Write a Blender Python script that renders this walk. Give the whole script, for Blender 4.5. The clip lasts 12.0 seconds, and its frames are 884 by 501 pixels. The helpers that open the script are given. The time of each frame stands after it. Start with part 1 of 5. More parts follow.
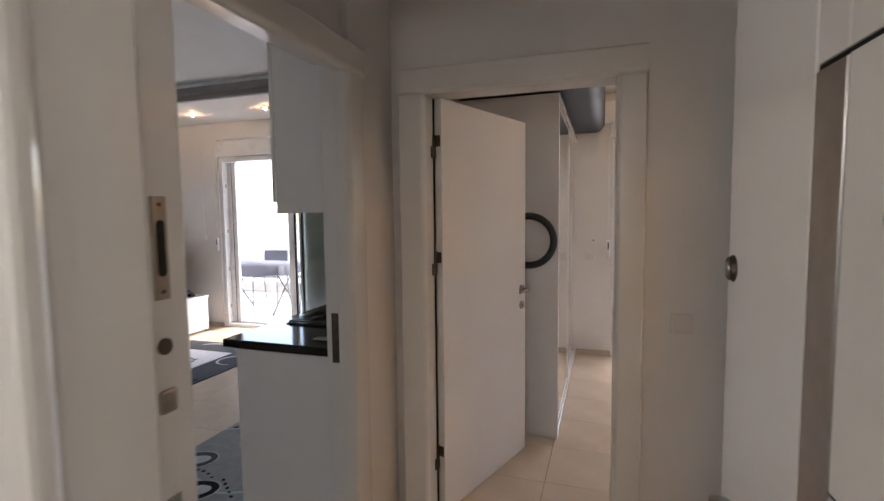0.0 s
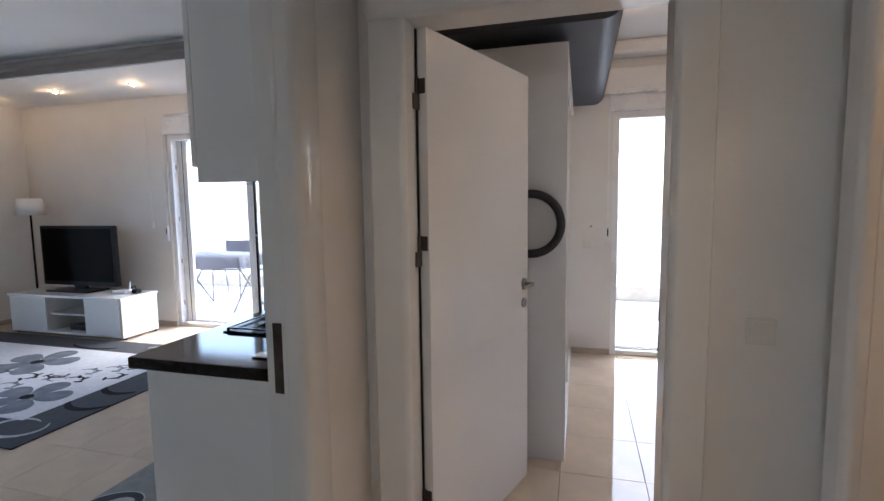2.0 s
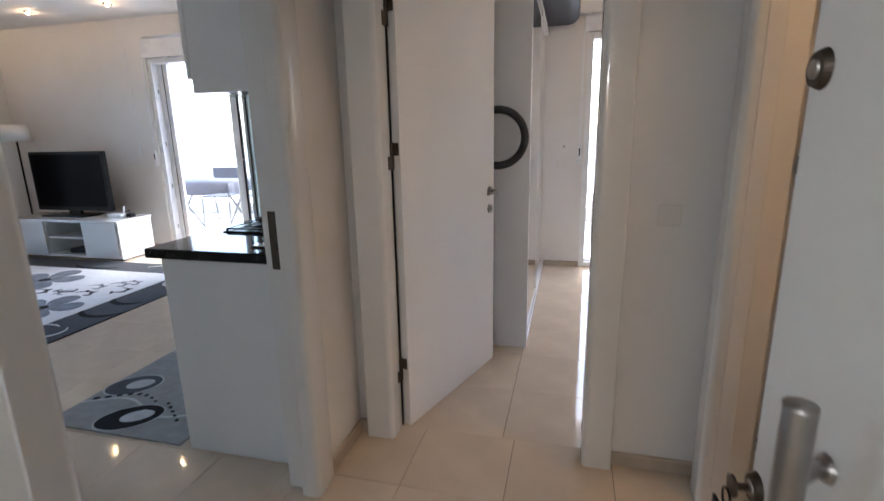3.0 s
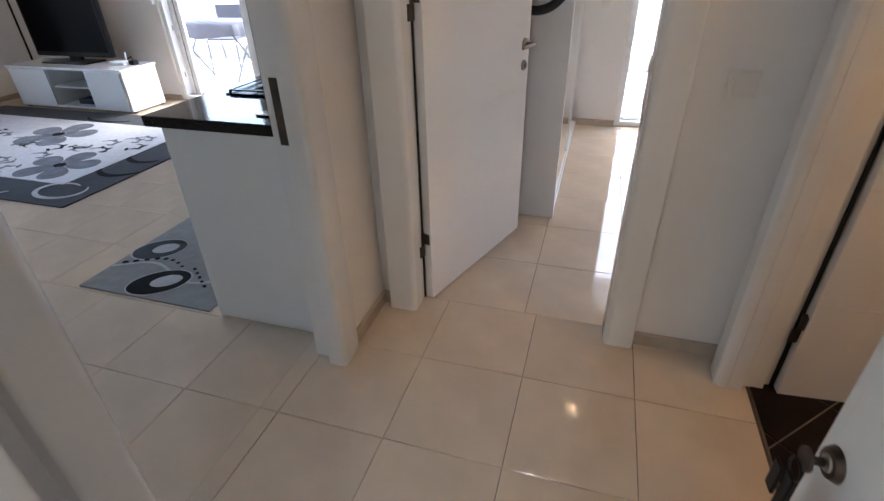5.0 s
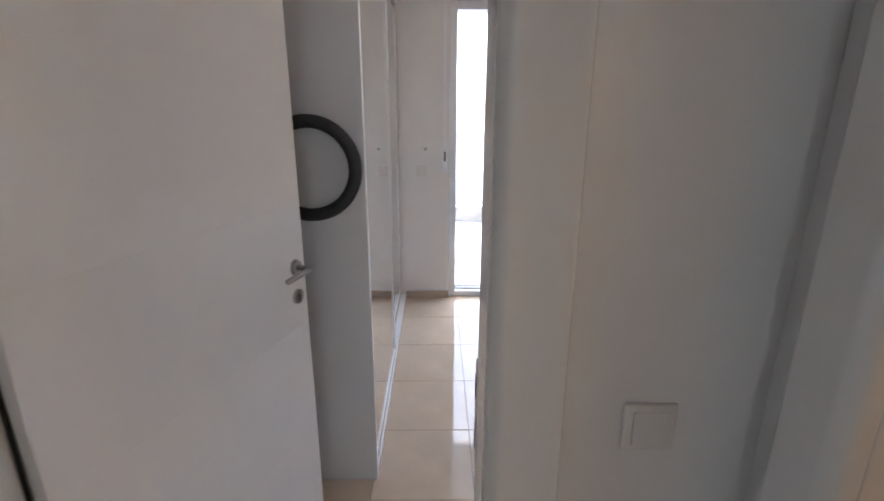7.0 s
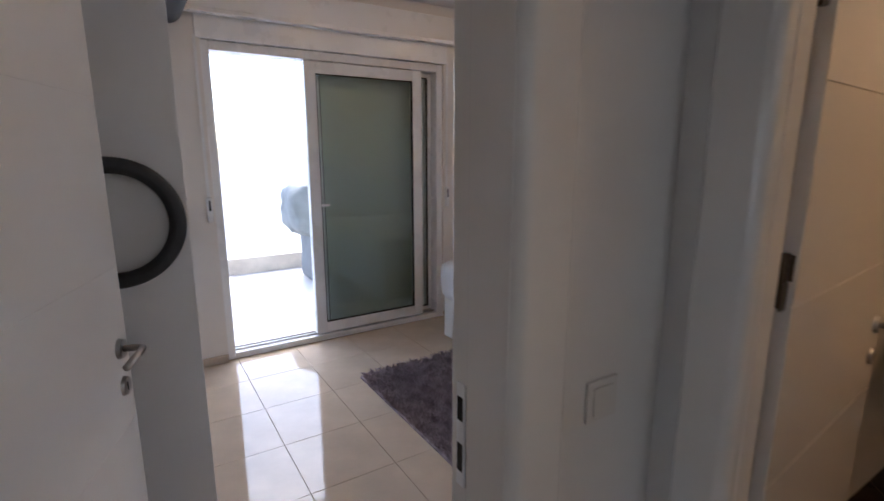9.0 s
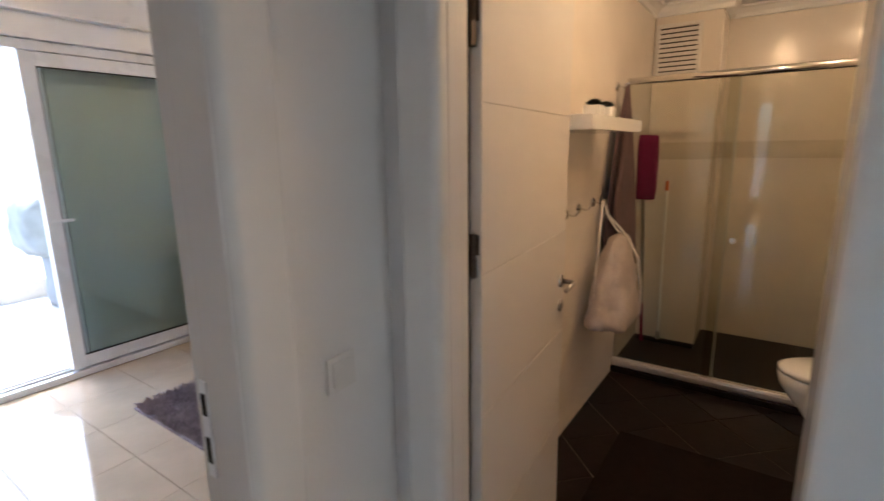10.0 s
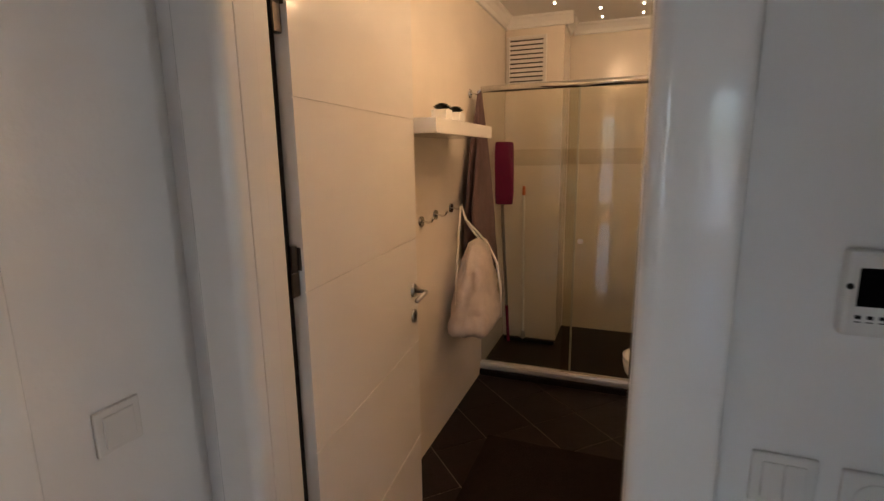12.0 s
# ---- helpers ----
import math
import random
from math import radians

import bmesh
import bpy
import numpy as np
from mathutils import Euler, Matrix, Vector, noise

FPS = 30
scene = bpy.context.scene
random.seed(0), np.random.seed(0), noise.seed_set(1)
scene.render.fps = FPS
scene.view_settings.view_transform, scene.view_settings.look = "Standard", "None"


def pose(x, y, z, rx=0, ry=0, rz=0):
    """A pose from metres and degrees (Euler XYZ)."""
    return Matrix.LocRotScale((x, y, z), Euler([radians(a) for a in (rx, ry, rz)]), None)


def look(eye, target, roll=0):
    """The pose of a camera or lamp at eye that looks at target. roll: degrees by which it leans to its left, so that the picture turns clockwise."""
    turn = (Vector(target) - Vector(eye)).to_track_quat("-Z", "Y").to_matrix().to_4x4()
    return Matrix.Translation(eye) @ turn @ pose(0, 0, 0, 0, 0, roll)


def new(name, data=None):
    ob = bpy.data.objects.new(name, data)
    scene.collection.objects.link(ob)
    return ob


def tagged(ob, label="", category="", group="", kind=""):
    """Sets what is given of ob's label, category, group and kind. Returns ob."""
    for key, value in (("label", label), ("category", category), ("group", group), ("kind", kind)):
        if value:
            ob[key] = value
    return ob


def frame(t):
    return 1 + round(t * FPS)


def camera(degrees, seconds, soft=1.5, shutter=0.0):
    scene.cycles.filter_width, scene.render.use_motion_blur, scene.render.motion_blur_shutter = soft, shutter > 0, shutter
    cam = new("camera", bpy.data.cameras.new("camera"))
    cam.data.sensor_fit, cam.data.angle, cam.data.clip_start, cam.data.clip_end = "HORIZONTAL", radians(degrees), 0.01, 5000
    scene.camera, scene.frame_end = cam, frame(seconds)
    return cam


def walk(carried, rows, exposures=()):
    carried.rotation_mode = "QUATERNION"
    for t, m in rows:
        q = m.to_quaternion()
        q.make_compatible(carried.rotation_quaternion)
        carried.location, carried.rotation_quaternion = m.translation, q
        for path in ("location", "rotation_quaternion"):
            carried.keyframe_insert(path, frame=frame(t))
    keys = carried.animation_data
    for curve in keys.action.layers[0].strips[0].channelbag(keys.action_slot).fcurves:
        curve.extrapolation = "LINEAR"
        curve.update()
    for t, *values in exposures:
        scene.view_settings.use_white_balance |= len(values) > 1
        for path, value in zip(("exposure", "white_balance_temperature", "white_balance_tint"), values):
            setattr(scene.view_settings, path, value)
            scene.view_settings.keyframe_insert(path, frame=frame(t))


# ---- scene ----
# ---- camera and walk ----
cam = camera(84.1, 12.0, soft=1.4, shutter=0.3)
PATH = [
    (0, (0.78, -2.109, 1.491), (0.144, -0.219, 1.336), -0.7),
    (0.5, (0.76, -1.821, 1.496), (0.129, 0.072, 1.354), -0.7),
    (1, (0.714, -1.681, 1.485), (0.085, 0.212, 1.344), -0.8),
    (1.5, (0.616, -1.586, 1.44), (0.012, 0.315, 1.283), -0.8),
    (2, (0.559, -1.569, 1.421), (0.017, 0.347, 1.227), -0.8),
    (2.5, (0.636, -1.685, 1.389), (0.131, 0.225, 1.077), -1.0),
    (3, (0.72, -1.845, 1.337), (0.226, 0.036, 0.871), -1.2),
    (3.5, (0.743, -1.963, 1.299), (0.227, -0.129, 0.69), -1.5),
    (5.3, (0.635, -1.563, 1.387), (0.111, 0.061, 0.344), -1.5),
    (5.5, (0.624, -1.477, 1.39), (0.108, 0.172, 0.383), -1.6),
    (6, (0.629, -1.153, 1.457), (0.198, 0.592, 0.58), -1.7),
    (6.5, (0.676, -0.837, 1.504), (0.401, 1.019, 0.811), -1.7),
    (7, (0.74, -0.624, 1.52), (0.76, 1.291, 0.942), 0.2),
    (8.8, (0.397, -0.483, 1.496), (1.351, 1.227, 1.09), 0.1),
    (9, (0.357, -0.535, 1.498), (1.405, 1.12, 1.099), -0.0),
    (9.5, (0.331, -0.646, 1.516), (1.664, 0.789, 1.111), -0.5),
    (10, (0.372, -0.733, 1.517), (1.982, 0.381, 1.107), -0.9),
    (10.5, (0.399, -0.83, 1.518), (2.166, 0.013, 1.108), -0.6),
    (11, (0.428, -0.867, 1.51), (2.23, -0.099, 1.107), -0.5),
    (11.5, (0.44, -0.878, 1.507), (2.263, -0.155, 1.116), -0.6),
    (12, (0.536, -0.794, 1.498), (2.37, -0.094, 1.115), -0.8),
]
walk(cam, [(t, look(eye, target, roll)) for t, eye, target, roll in PATH], [(0.0, 3.17, 7000, 11), (0.5, 3.52, 6300, 6), (1.5, 3.42, 6050, 7), (2.5, 3.22, 6250, 7), (3.0, 3.46, 6150, 6), (5.5, 3.56, 6250, 7), (7.0, 3.25, 5850, 6), (9.0, 2.8, 5900, 9), (9.5, 3.0, 5900, 5), (10.0, 3.64, 5900, 5), (10.5, 3.76, 6550, 10), (12.0, 3.55, 6450, 9)])

# ---- world and sun ----
world = bpy.data.worlds.new("overcast_sky")
scene.world = world
world.use_nodes = True
wn = world.node_tree.nodes
sky = wn.new("ShaderNodeTexSky")
sky.sky_type = "NISHITA"
sky.sun_disc = False
sky.sun_elevation = radians(60)
sky.sun_rotation = radians(20)
sky.air_density = 0.8
sky.dust_density = 2.5
wn["Background"].inputs["Strength"].default_value = 0.15
world.node_tree.links.new(sky.outputs[0], wn["Background"].inputs[0])
sun_data = bpy.data.lights.new("sun", "SUN")
sun_data.energy = 0.25
sun_data.angle = radians(40)
sun_data.color = (1.0, 0.97, 0.93)
sun = new("sun", sun_data)
sun.matrix_world = look((6, 17, 33), (0, 0, 0))


# ---- helpers of this scene ----
def material(name, color, rough=0.5, metal=0.0, vary=0.05, scale=6.0, bump=0.0, bump_scale=60.0, coat=0.0, second=None, random_amt=0.0, bump_detail=5.0):
    m = bpy.data.materials.new(name)
    m.use_nodes = True
    nt = m.node_tree
    b = nt.nodes["Principled BSDF"]
    b.inputs["Roughness"].default_value = rough
    b.inputs["Metallic"].default_value = metal
    b.inputs["Coat Weight"].default_value = coat
    b.inputs["Coat Roughness"].default_value = 0.08
    co = nt.nodes.new("ShaderNodeTexCoord")
    big = nt.nodes.new("ShaderNodeTexNoise")
    big.inputs["Scale"].default_value = scale
    big.inputs["Detail"].default_value = 6.0
    nt.links.new(co.outputs["Object"], big.inputs["Vector"])
    ramp = nt.nodes.new("ShaderNodeMix")
    ramp.data_type = "RGBA"
    dark = second or tuple(c * (1 - vary) for c in color)
    light = color if second else tuple(min(1.0, c * (1 + vary)) for c in color)
    ramp.inputs["A"].default_value = (*dark, 1)
    ramp.inputs["B"].default_value = (*light, 1)
    spread = nt.nodes.new("ShaderNodeMapRange")
    spread.inputs["From Min"].default_value = 0.3
    spread.inputs["From Max"].default_value = 0.7
    nt.links.new(big.outputs["Fac"], spread.inputs["Value"])
    nt.links.new(spread.outputs["Result"], ramp.inputs["Factor"])
    out = ramp.outputs["Result"]
    if random_amt:
        info = nt.nodes.new("ShaderNodeObjectInfo")
        mr = nt.nodes.new("ShaderNodeMapRange")
        mr.inputs["To Min"].default_value = 1 - random_amt
        mr.inputs["To Max"].default_value = 1 + random_amt
        nt.links.new(info.outputs["Random"], mr.inputs["Value"])
        hs = nt.nodes.new("ShaderNodeHueSaturation")
        nt.links.new(mr.outputs["Result"], hs.inputs["Value"])
        nt.links.new(out, hs.inputs["Color"])
        out = hs.outputs["Color"]
    nt.links.new(out, b.inputs["Base Color"])
    rr = nt.nodes.new("ShaderNodeMapRange")
    rr.inputs["To Min"].default_value = max(0.02, rough * 0.85)
    rr.inputs["To Max"].default_value = min(1.0, rough * 1.15)
    nt.links.new(big.outputs["Fac"], rr.inputs["Value"])
    nt.links.new(rr.outputs["Result"], b.inputs["Roughness"])
    if bump:
        fine = nt.nodes.new("ShaderNodeTexNoise")
        fine.inputs["Scale"].default_value = bump_scale
        fine.inputs["Detail"].default_value = bump_detail
        nt.links.new(co.outputs["Object"], fine.inputs["Vector"])
        bp = nt.nodes.new("ShaderNodeBump")
        bp.inputs["Strength"].default_value = bump
        bp.inputs["Distance"].default_value = 0.004
        nt.links.new(fine.outputs["Fac"], bp.inputs["Height"])
        nt.links.new(bp.outputs["Normal"], b.inputs["Normal"])
    return m


def glowing(name, color, strength):
    m = material(name, color)
    b = m.node_tree.nodes["Principled BSDF"]
    b.inputs["Emission Color"].default_value = (*color, 1)
    b.inputs["Emission Strength"].default_value = strength
    return m


def glassy(name, tint, rough=0.0, mirror=0.0):
    """A thin pane: mostly clear with a Fresnel gloss, mixed from transparent and glossy."""
    m = bpy.data.materials.new(name)
    m.use_nodes = True
    nt = m.node_tree
    nt.nodes.remove(nt.nodes["Principled BSDF"])
    clear = nt.nodes.new("ShaderNodeBsdfTransparent")
    clear.inputs["Color"].default_value = (*tint, 1)
    gloss = nt.nodes.new("ShaderNodeBsdfGlossy")
    gloss.inputs["Roughness"].default_value = rough
    fres = nt.nodes.new("ShaderNodeFresnel")
    fres.inputs["IOR"].default_value = 1.5 + mirror
    mix = nt.nodes.new("ShaderNodeMixShader")
    nt.links.new(fres.outputs[0], mix.inputs[0])
    nt.links.new(clear.outputs[0], mix.inputs[1])
    nt.links.new(gloss.outputs[0], mix.inputs[2])
    nt.links.new(mix.outputs[0], nt.nodes["Material Output"].inputs[0])
    return m


def put(name, bm, mat, parent=None, label=""):
    me = bpy.data.meshes.new(name)
    bmesh.ops.recalc_face_normals(bm, faces=bm.faces)
    bm.to_mesh(me)
    bm.free()
    if mat:
        me.materials.append(mat)
    ob = new(name, me)
    if parent:
        ob.parent = parent
    if label:
        ob["label"] = label
    return ob


def part(name, bm, mat, parent, label=""):
    return put(name, bm, mat, parent, label)


def empty(name, label, category, group="", kind="", at=(0, 0, 0)):
    ob = new(name)
    ob.location = at
    return tagged(ob, label, category, group, kind)


def box(bm, x0, y0, z0, x1, y1, z1, bevel=0.0, seg=2):
    lo = Vector((min(x0, x1), min(y0, y1), min(z0, z1)))
    hi = Vector((max(x0, x1), max(y0, y1), max(z0, z1)))
    m = Matrix.Translation((lo + hi) / 2) @ Matrix.Diagonal((*(hi - lo), 1))
    made = bmesh.ops.create_cube(bm, size=1, matrix=m)["verts"]
    if bevel:
        edges = list({e for v in made for e in v.link_edges})
        made = bmesh.ops.bevel(bm, geom=edges, offset=bevel, segments=seg, profile=0.5, affect="EDGES")["verts"]
    return made


def boxes(rows, bevel=0.0):
    bm = bmesh.new()
    for r in rows:
        box(bm, *r, bevel=bevel)
    return bm


def cyl(bm, a, b, r, r2=None, n=16, caps=True):
    a, b = Vector(a), Vector(b)
    m = Matrix.Translation((a + b) / 2) @ (b - a).to_track_quat("Z", "Y").to_matrix().to_4x4()
    return bmesh.ops.create_cone(bm, cap_ends=caps, segments=n, radius1=r, radius2=r if r2 is None else r2, depth=(b - a).length, matrix=m)["verts"]


def tube(bm, pts, r, n=10, closed=False):
    """A round tube along points."""
    pts = [Vector(p) for p in pts]
    rings = []
    side = None
    for i, p in enumerate(pts):
        a = pts[i - 1] if (i or closed) else p
        b = pts[(i + 1) % len(pts)] if (i + 1 < len(pts) or closed) else p
        d = (b - a).normalized()
        if side is None:
            side = d.orthogonal().normalized()
        side = (side - d * side.dot(d)).normalized()
        up = d.cross(side)
        rings.append([bm.verts.new(p + r * (math.cos(2 * math.pi * k / n) * side + math.sin(2 * math.pi * k / n) * up)) for k in range(n)])
    last = len(rings) if closed else len(rings) - 1
    for i in range(last):
        u, v = rings[i], rings[(i + 1) % len(rings)]
        for k in range(n):
            bm.faces.new((u[k], u[(k + 1) % n], v[(k + 1) % n], v[k]))
    if not closed:
        bm.faces.new(rings[0][::-1])
        bm.faces.new(rings[-1])


def profile_sweep(bm, prof, p0, p1, out, up=(0, 0, 1)):
    """Sweeps a 2D profile (out, up) straight from p0 to p1."""
    p0, p1, out, up = Vector(p0), Vector(p1), Vector(out), Vector(up)
    a = [bm.verts.new(p0 + out * u + up * v) for u, v in prof]
    b = [bm.verts.new(p1 + out * u + up * v) for u, v in prof]
    n = len(prof)
    for i in range(n):
        bm.faces.new((a[i], a[(i + 1) % n], b[(i + 1) % n], b[i]))
    bm.faces.new(a[::-1])
    bm.faces.new(b)


def smooth(ob):
    for p in ob.data.polygons:
        p.use_smooth = True
    return ob


def structure(name, bm, mat, label, category):
    return tagged(put(name, bm, mat), label, category, "", "structure")


# ---- materials ----
WALL = material("wall_paint", (0.78, 0.755, 0.73), 0.45, vary=0.04, scale=1.6, bump=0.12, bump_scale=90)
CEIL = material("ceiling_paint", (0.82, 0.82, 0.82), 0.6, vary=0.02, scale=2.0, bump=0.05)
GLOSS = material("white_gloss_paint", (0.80, 0.775, 0.745), 0.10, vary=0.02, scale=3.0)
LEAF = material("door_lacquer", (0.80, 0.757, 0.715), 0.13, vary=0.02, scale=2.0, bump=0.25, bump_scale=2.2, bump_detail=1.0)
LACQUER = material("white_lacquer", (0.83, 0.82, 0.80), 0.12, vary=0.015, scale=3.0, coat=0.4)
PVC = material("white_pvc", (0.82, 0.83, 0.85), 0.28, vary=0.02, scale=5.0)
TILE = material("polished_cream_tile", (0.64, 0.525, 0.405), 0.05, vary=0.085, scale=4.5, bump=0.015, bump_scale=5, random_amt=0.025)
BALCONY = material("balcony_tile", (0.50, 0.475, 0.45), 0.45, vary=0.06, scale=3.0, bump=0.1)
GROUT = material("grout", (0.13, 0.10, 0.08), 0.9, vary=0.15, scale=20.0)
SKIRT = material("beige_skirting_stone", (0.47, 0.39, 0.31), 0.25, vary=0.1, scale=8.0)
DARKTILE = material("dark_slate_tile", (0.014, 0.0085, 0.008), 0.3, vary=0.35, scale=9.0, bump=0.2, bump_scale=40, random_amt=0.15)
DARKGROUT = material("dark_grout", (0.20, 0.16, 0.13), 0.8, vary=0.1)
BATHTILE = material("bath_wall_tile", (0.76, 0.69, 0.61), 0.2, vary=0.03, scale=4.0)
BLACKSTONE = material("black_granite", (0.012, 0.011, 0.011), 0.08, vary=0.5, scale=120.0)
STEEL = material("brushed_steel", (0.42, 0.40, 0.38), 0.3, 1.0, vary=0.08, scale=40.0)
CHROME = material("chrome", (0.75, 0.74, 0.72), 0.08, 1.0, vary=0.03)
BRONZE = material("dark_bronze", (0.10, 0.08, 0.065), 0.4, 0.9, vary=0.2, scale=30.0)
BLACK = material("black_plastic", (0.012, 0.012, 0.013), 0.3, vary=0.2)
SCREEN = material("black_screen", (0.004, 0.004, 0.005), 0.2, vary=0.1)
# Near-black: shade in holes and gaps as colour; also the black inlay lines
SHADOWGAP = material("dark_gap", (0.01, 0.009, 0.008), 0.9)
SOFFIT = material("slate_blue_paint", (0.042, 0.05, 0.066), 0.5, vary=0.08, scale=2.0, bump=0.04)
HOSE = material("black_rubber_hose", (0.022, 0.022, 0.025), 0.5, vary=0.3, scale=30.0)
MIRROR = material("mirror", (0.86, 0.88, 0.87), 0.015, 1.0, vary=0.01)
PANE = glassy("clear_pane", (0.965, 0.985, 0.98))
TINTED = glassy("tinted_pane", (0.88, 0.945, 0.935), 0.0, 0.15)
SHOWERGLASS = glassy("shower_glass", (0.92, 0.92, 0.87), 0.0, -0.15)
for dull in (SCREEN, BLACK, DARKTILE):
    dull.node_tree.nodes["Principled BSDF"].inputs["Specular IOR Level"].default_value = 0.12
SCREEN.node_tree.nodes["Principled BSDF"].inputs["Specular IOR Level"].default_value = 0.02
TILE.node_tree.nodes["Principled BSDF"].inputs["Specular IOR Level"].default_value = 0.45
BLACKSTONE.node_tree.nodes["Principled BSDF"].inputs["Specular IOR Level"].default_value = 0.24

# ---- large structure ----
HALL_Z = 2.62
ROOM_Z = 2.76

structure("wall_north", boxes([
    (-0.206, 0.03, 0, -0.03, 0.15, ROOM_Z), (0.84, 0.03, 0, 1.2495, 0.15, ROOM_Z), (1.2497, 0.0605, 0, 1.40, 0.15, ROOM_Z), (-0.03, 0.03, 2.05, 0.84, 0.15, ROOM_Z),
    (1.40, 0.122, 0, 5.2, 0.15, ROOM_Z)]), WALL, "off-white painted wall around the bedroom doorway", "wall")
structure("wall_west", boxes([(-0.2058, -0.372, 0, -0.18, 0.0295, ROOM_Z),
    (-0.30, -0.375, 0, -0.206, 3.10, ROOM_Z), (-0.30, -1.72, 0, -0.206, -1.27, ROOM_Z), (-0.30, -1.27, 2.09, -0.206, -0.375, ROOM_Z)]),
    WALL, "off-white painted wall with the living room doorway", "wall")
structure("wall_east", boxes([
    (1.25, -0.09, 0, 1.40, 0.06, HALL_Z), (1.25, -3.6, 0, 1.40, -0.84, HALL_Z), (1.25, -0.84, 2.06, 1.40, -0.09, HALL_Z)]),
    WALL, "off-white painted wall with the bathroom doorway and intercom", "wall")
structure("wall_entrance", boxes([
    (-0.206, -1.72, 0, 0.03, -1.50, HALL_Z), (0.03, -1.72, 2.13, 1.25, -1.50, HALL_Z), (1.088, -1.72, 0, 1.25, -1.50, 2.13), (-0.36, -3.6, 0, -0.206, -1.72, HALL_Z),
    (-0.36, -3.72, 0, 1.40, -3.6, HALL_Z)]), WALL, "off-white plastered wall around the entrance", "wall")
structure("ceiling_hall", boxes([(-0.36, -3.72, HALL_Z, 1.40, 0.06, HALL_Z + 0.1)]), CEIL, "white painted hall ceiling", "ceiling")
# bedroom and living room share the outer wall
structure("wall_balcony", boxes([
    (-6.45, 3.10, 0, -4.06, 3.34, ROOM_Z), (-4.06, 3.10, 2.47, -2.0, 3.34, ROOM_Z), (-2.0, 3.10, 0, 0.83, 3.34, ROOM_Z),
    (0.83, 3.10, 2.35, 2.67, 3.34, ROOM_Z), (2.67, 3.10, 0, 5.2, 3.34, ROOM_Z)]), WALL, "off-white painted outer wall with two balcony doors", "wall")
# Opening cut for the added bedroom window
structure("wall_bedroom_east", boxes([(4.6, 0.15, 0, 4.75, 0.25, ROOM_Z), (4.6, 1.15, 0, 4.75, 3.10, ROOM_Z), (4.6, 0.25, 0, 4.75, 1.15, 0.75), (4.6, 0.25, 2.35, 4.75, 1.15, ROOM_Z)]), WALL, "off-white painted bedroom wall", "wall")
structure("ceiling_bedroom", boxes([(-0.36, 0.06, ROOM_Z, 5.2, 3.34, ROOM_Z + 0.1)]), CEIL, "white painted bedroom ceiling", "ceiling")
# Two openings cut for the added daylight windows
structure("wall_living_west", boxes([(-6.45, 1.9, 0, -6.27, 3.10, 2.86), (-6.45, -3.6, 0, -6.27, -3.2, 2.86), (-6.45, -2.05, 0, -6.27, -0.45, 2.86), (-6.45, -3.2, 0, -6.27, -2.05, 0.25), (-6.45, -3.2, 2.4, -6.27, -2.05, 2.86), (-6.45, -0.45, 0, -6.27, 1.9, 0.25), (-6.45, -0.45, 2.4, -6.27, 1.9, 2.86)]), WALL, "off-white painted living room wall", "wall")
structure("wall_living_south", boxes([(-6.45, -3.75, 0, -0.36, -3.6, 2.86)]), WALL, "off-white painted living room wall", "wall")
structure("ceiling_living", boxes([
    (-6.45, -3.75, 2.86, -0.295, 3.34, 2.98),
    (-6.27, 2.03, 2.68, -0.295, 3.10, 2.86), (-6.27, -3.6, 2.68, -5.2, 2.03, 2.86), (-5.2, -3.6, 2.68, -0.295, -2.6, 2.86), (-1.3, -2.6, 2.68, -0.295, 2.03, 2.86)]),
    CEIL, "white living room ceiling with a dropped border", "ceiling")
bm = bmesh.new()
for a, b, o in (((-5.2, 2.03, 2.69), (-1.3, 2.03, 2.69), (0, -1, 0)), ((-5.2, -2.6, 2.69), (-5.2, 2.03, 2.69), (1, 0, 0))):
    profile_sweep(bm, [(0, 0), (0.03, 0.0), (0.035, 0.045), (0.07, 0.06), (0.08, 0.11), (0.0, 0.11)], a, b, o)
tagged(put("cornice", bm, material("taupe_cornice", (0.20, 0.18, 0.17), 0.5, vary=0.05)), "dark taupe moulded ceiling cornice", "cornice", "", "structure")

# bathroom shell
BATH_Z = 2.45
structure("wall_bath_north", boxes([(1.402, 0.105, 0, 5.0, 0.120, BATH_Z)]), BATHTILE, "glossy cream tiled bathroom wall", "wall")
structure("wall_bath_back", boxes([(4.62, -1.5, 0, 4.75, 0.104, BATH_Z), (4.25, -0.315, 0, 4.619, 0.104, BATH_Z)], 0.004), BATHTILE, "glossy cream tiled wall with a boxed shaft", "wall")
structure("wall_bath_south", boxes([(1.402, -1.6, 0, 4.75, -1.5, BATH_Z), (1.402, -1.5, 0, 1.42, -0.85, BATH_Z)]), BATHTILE, "glossy cream tiled bathroom wall", "wall")
structure("ceiling_bath", boxes([(1.25, -2.3, BATH_Z, 4.9, 0.11, BATH_Z + 0.1)]), CEIL, "white painted bathroom ceiling with tiny lights", "ceiling")

# floors: base slabs with grout, tiles come last
floor = structure("floor", boxes([(-6.45, -3.75, -0.2, 5.2, 3.34, -0.006)]), GROUT, "polished cream porcelain tile floor", "floor")
bath_floor = structure("floor_bath", boxes([(1.33, -1.5, -0.006, 4.7, 0.104, -0.001)]), DARKGROUT, "dark slate tiles laid diagonally", "floor")
balcony = structure("balcony_floor", boxes([(-9.0, 3.34, -0.25, 9.0, 6.2, -0.02)]), BALCONY, "pale tiled balcony floor", "floor")
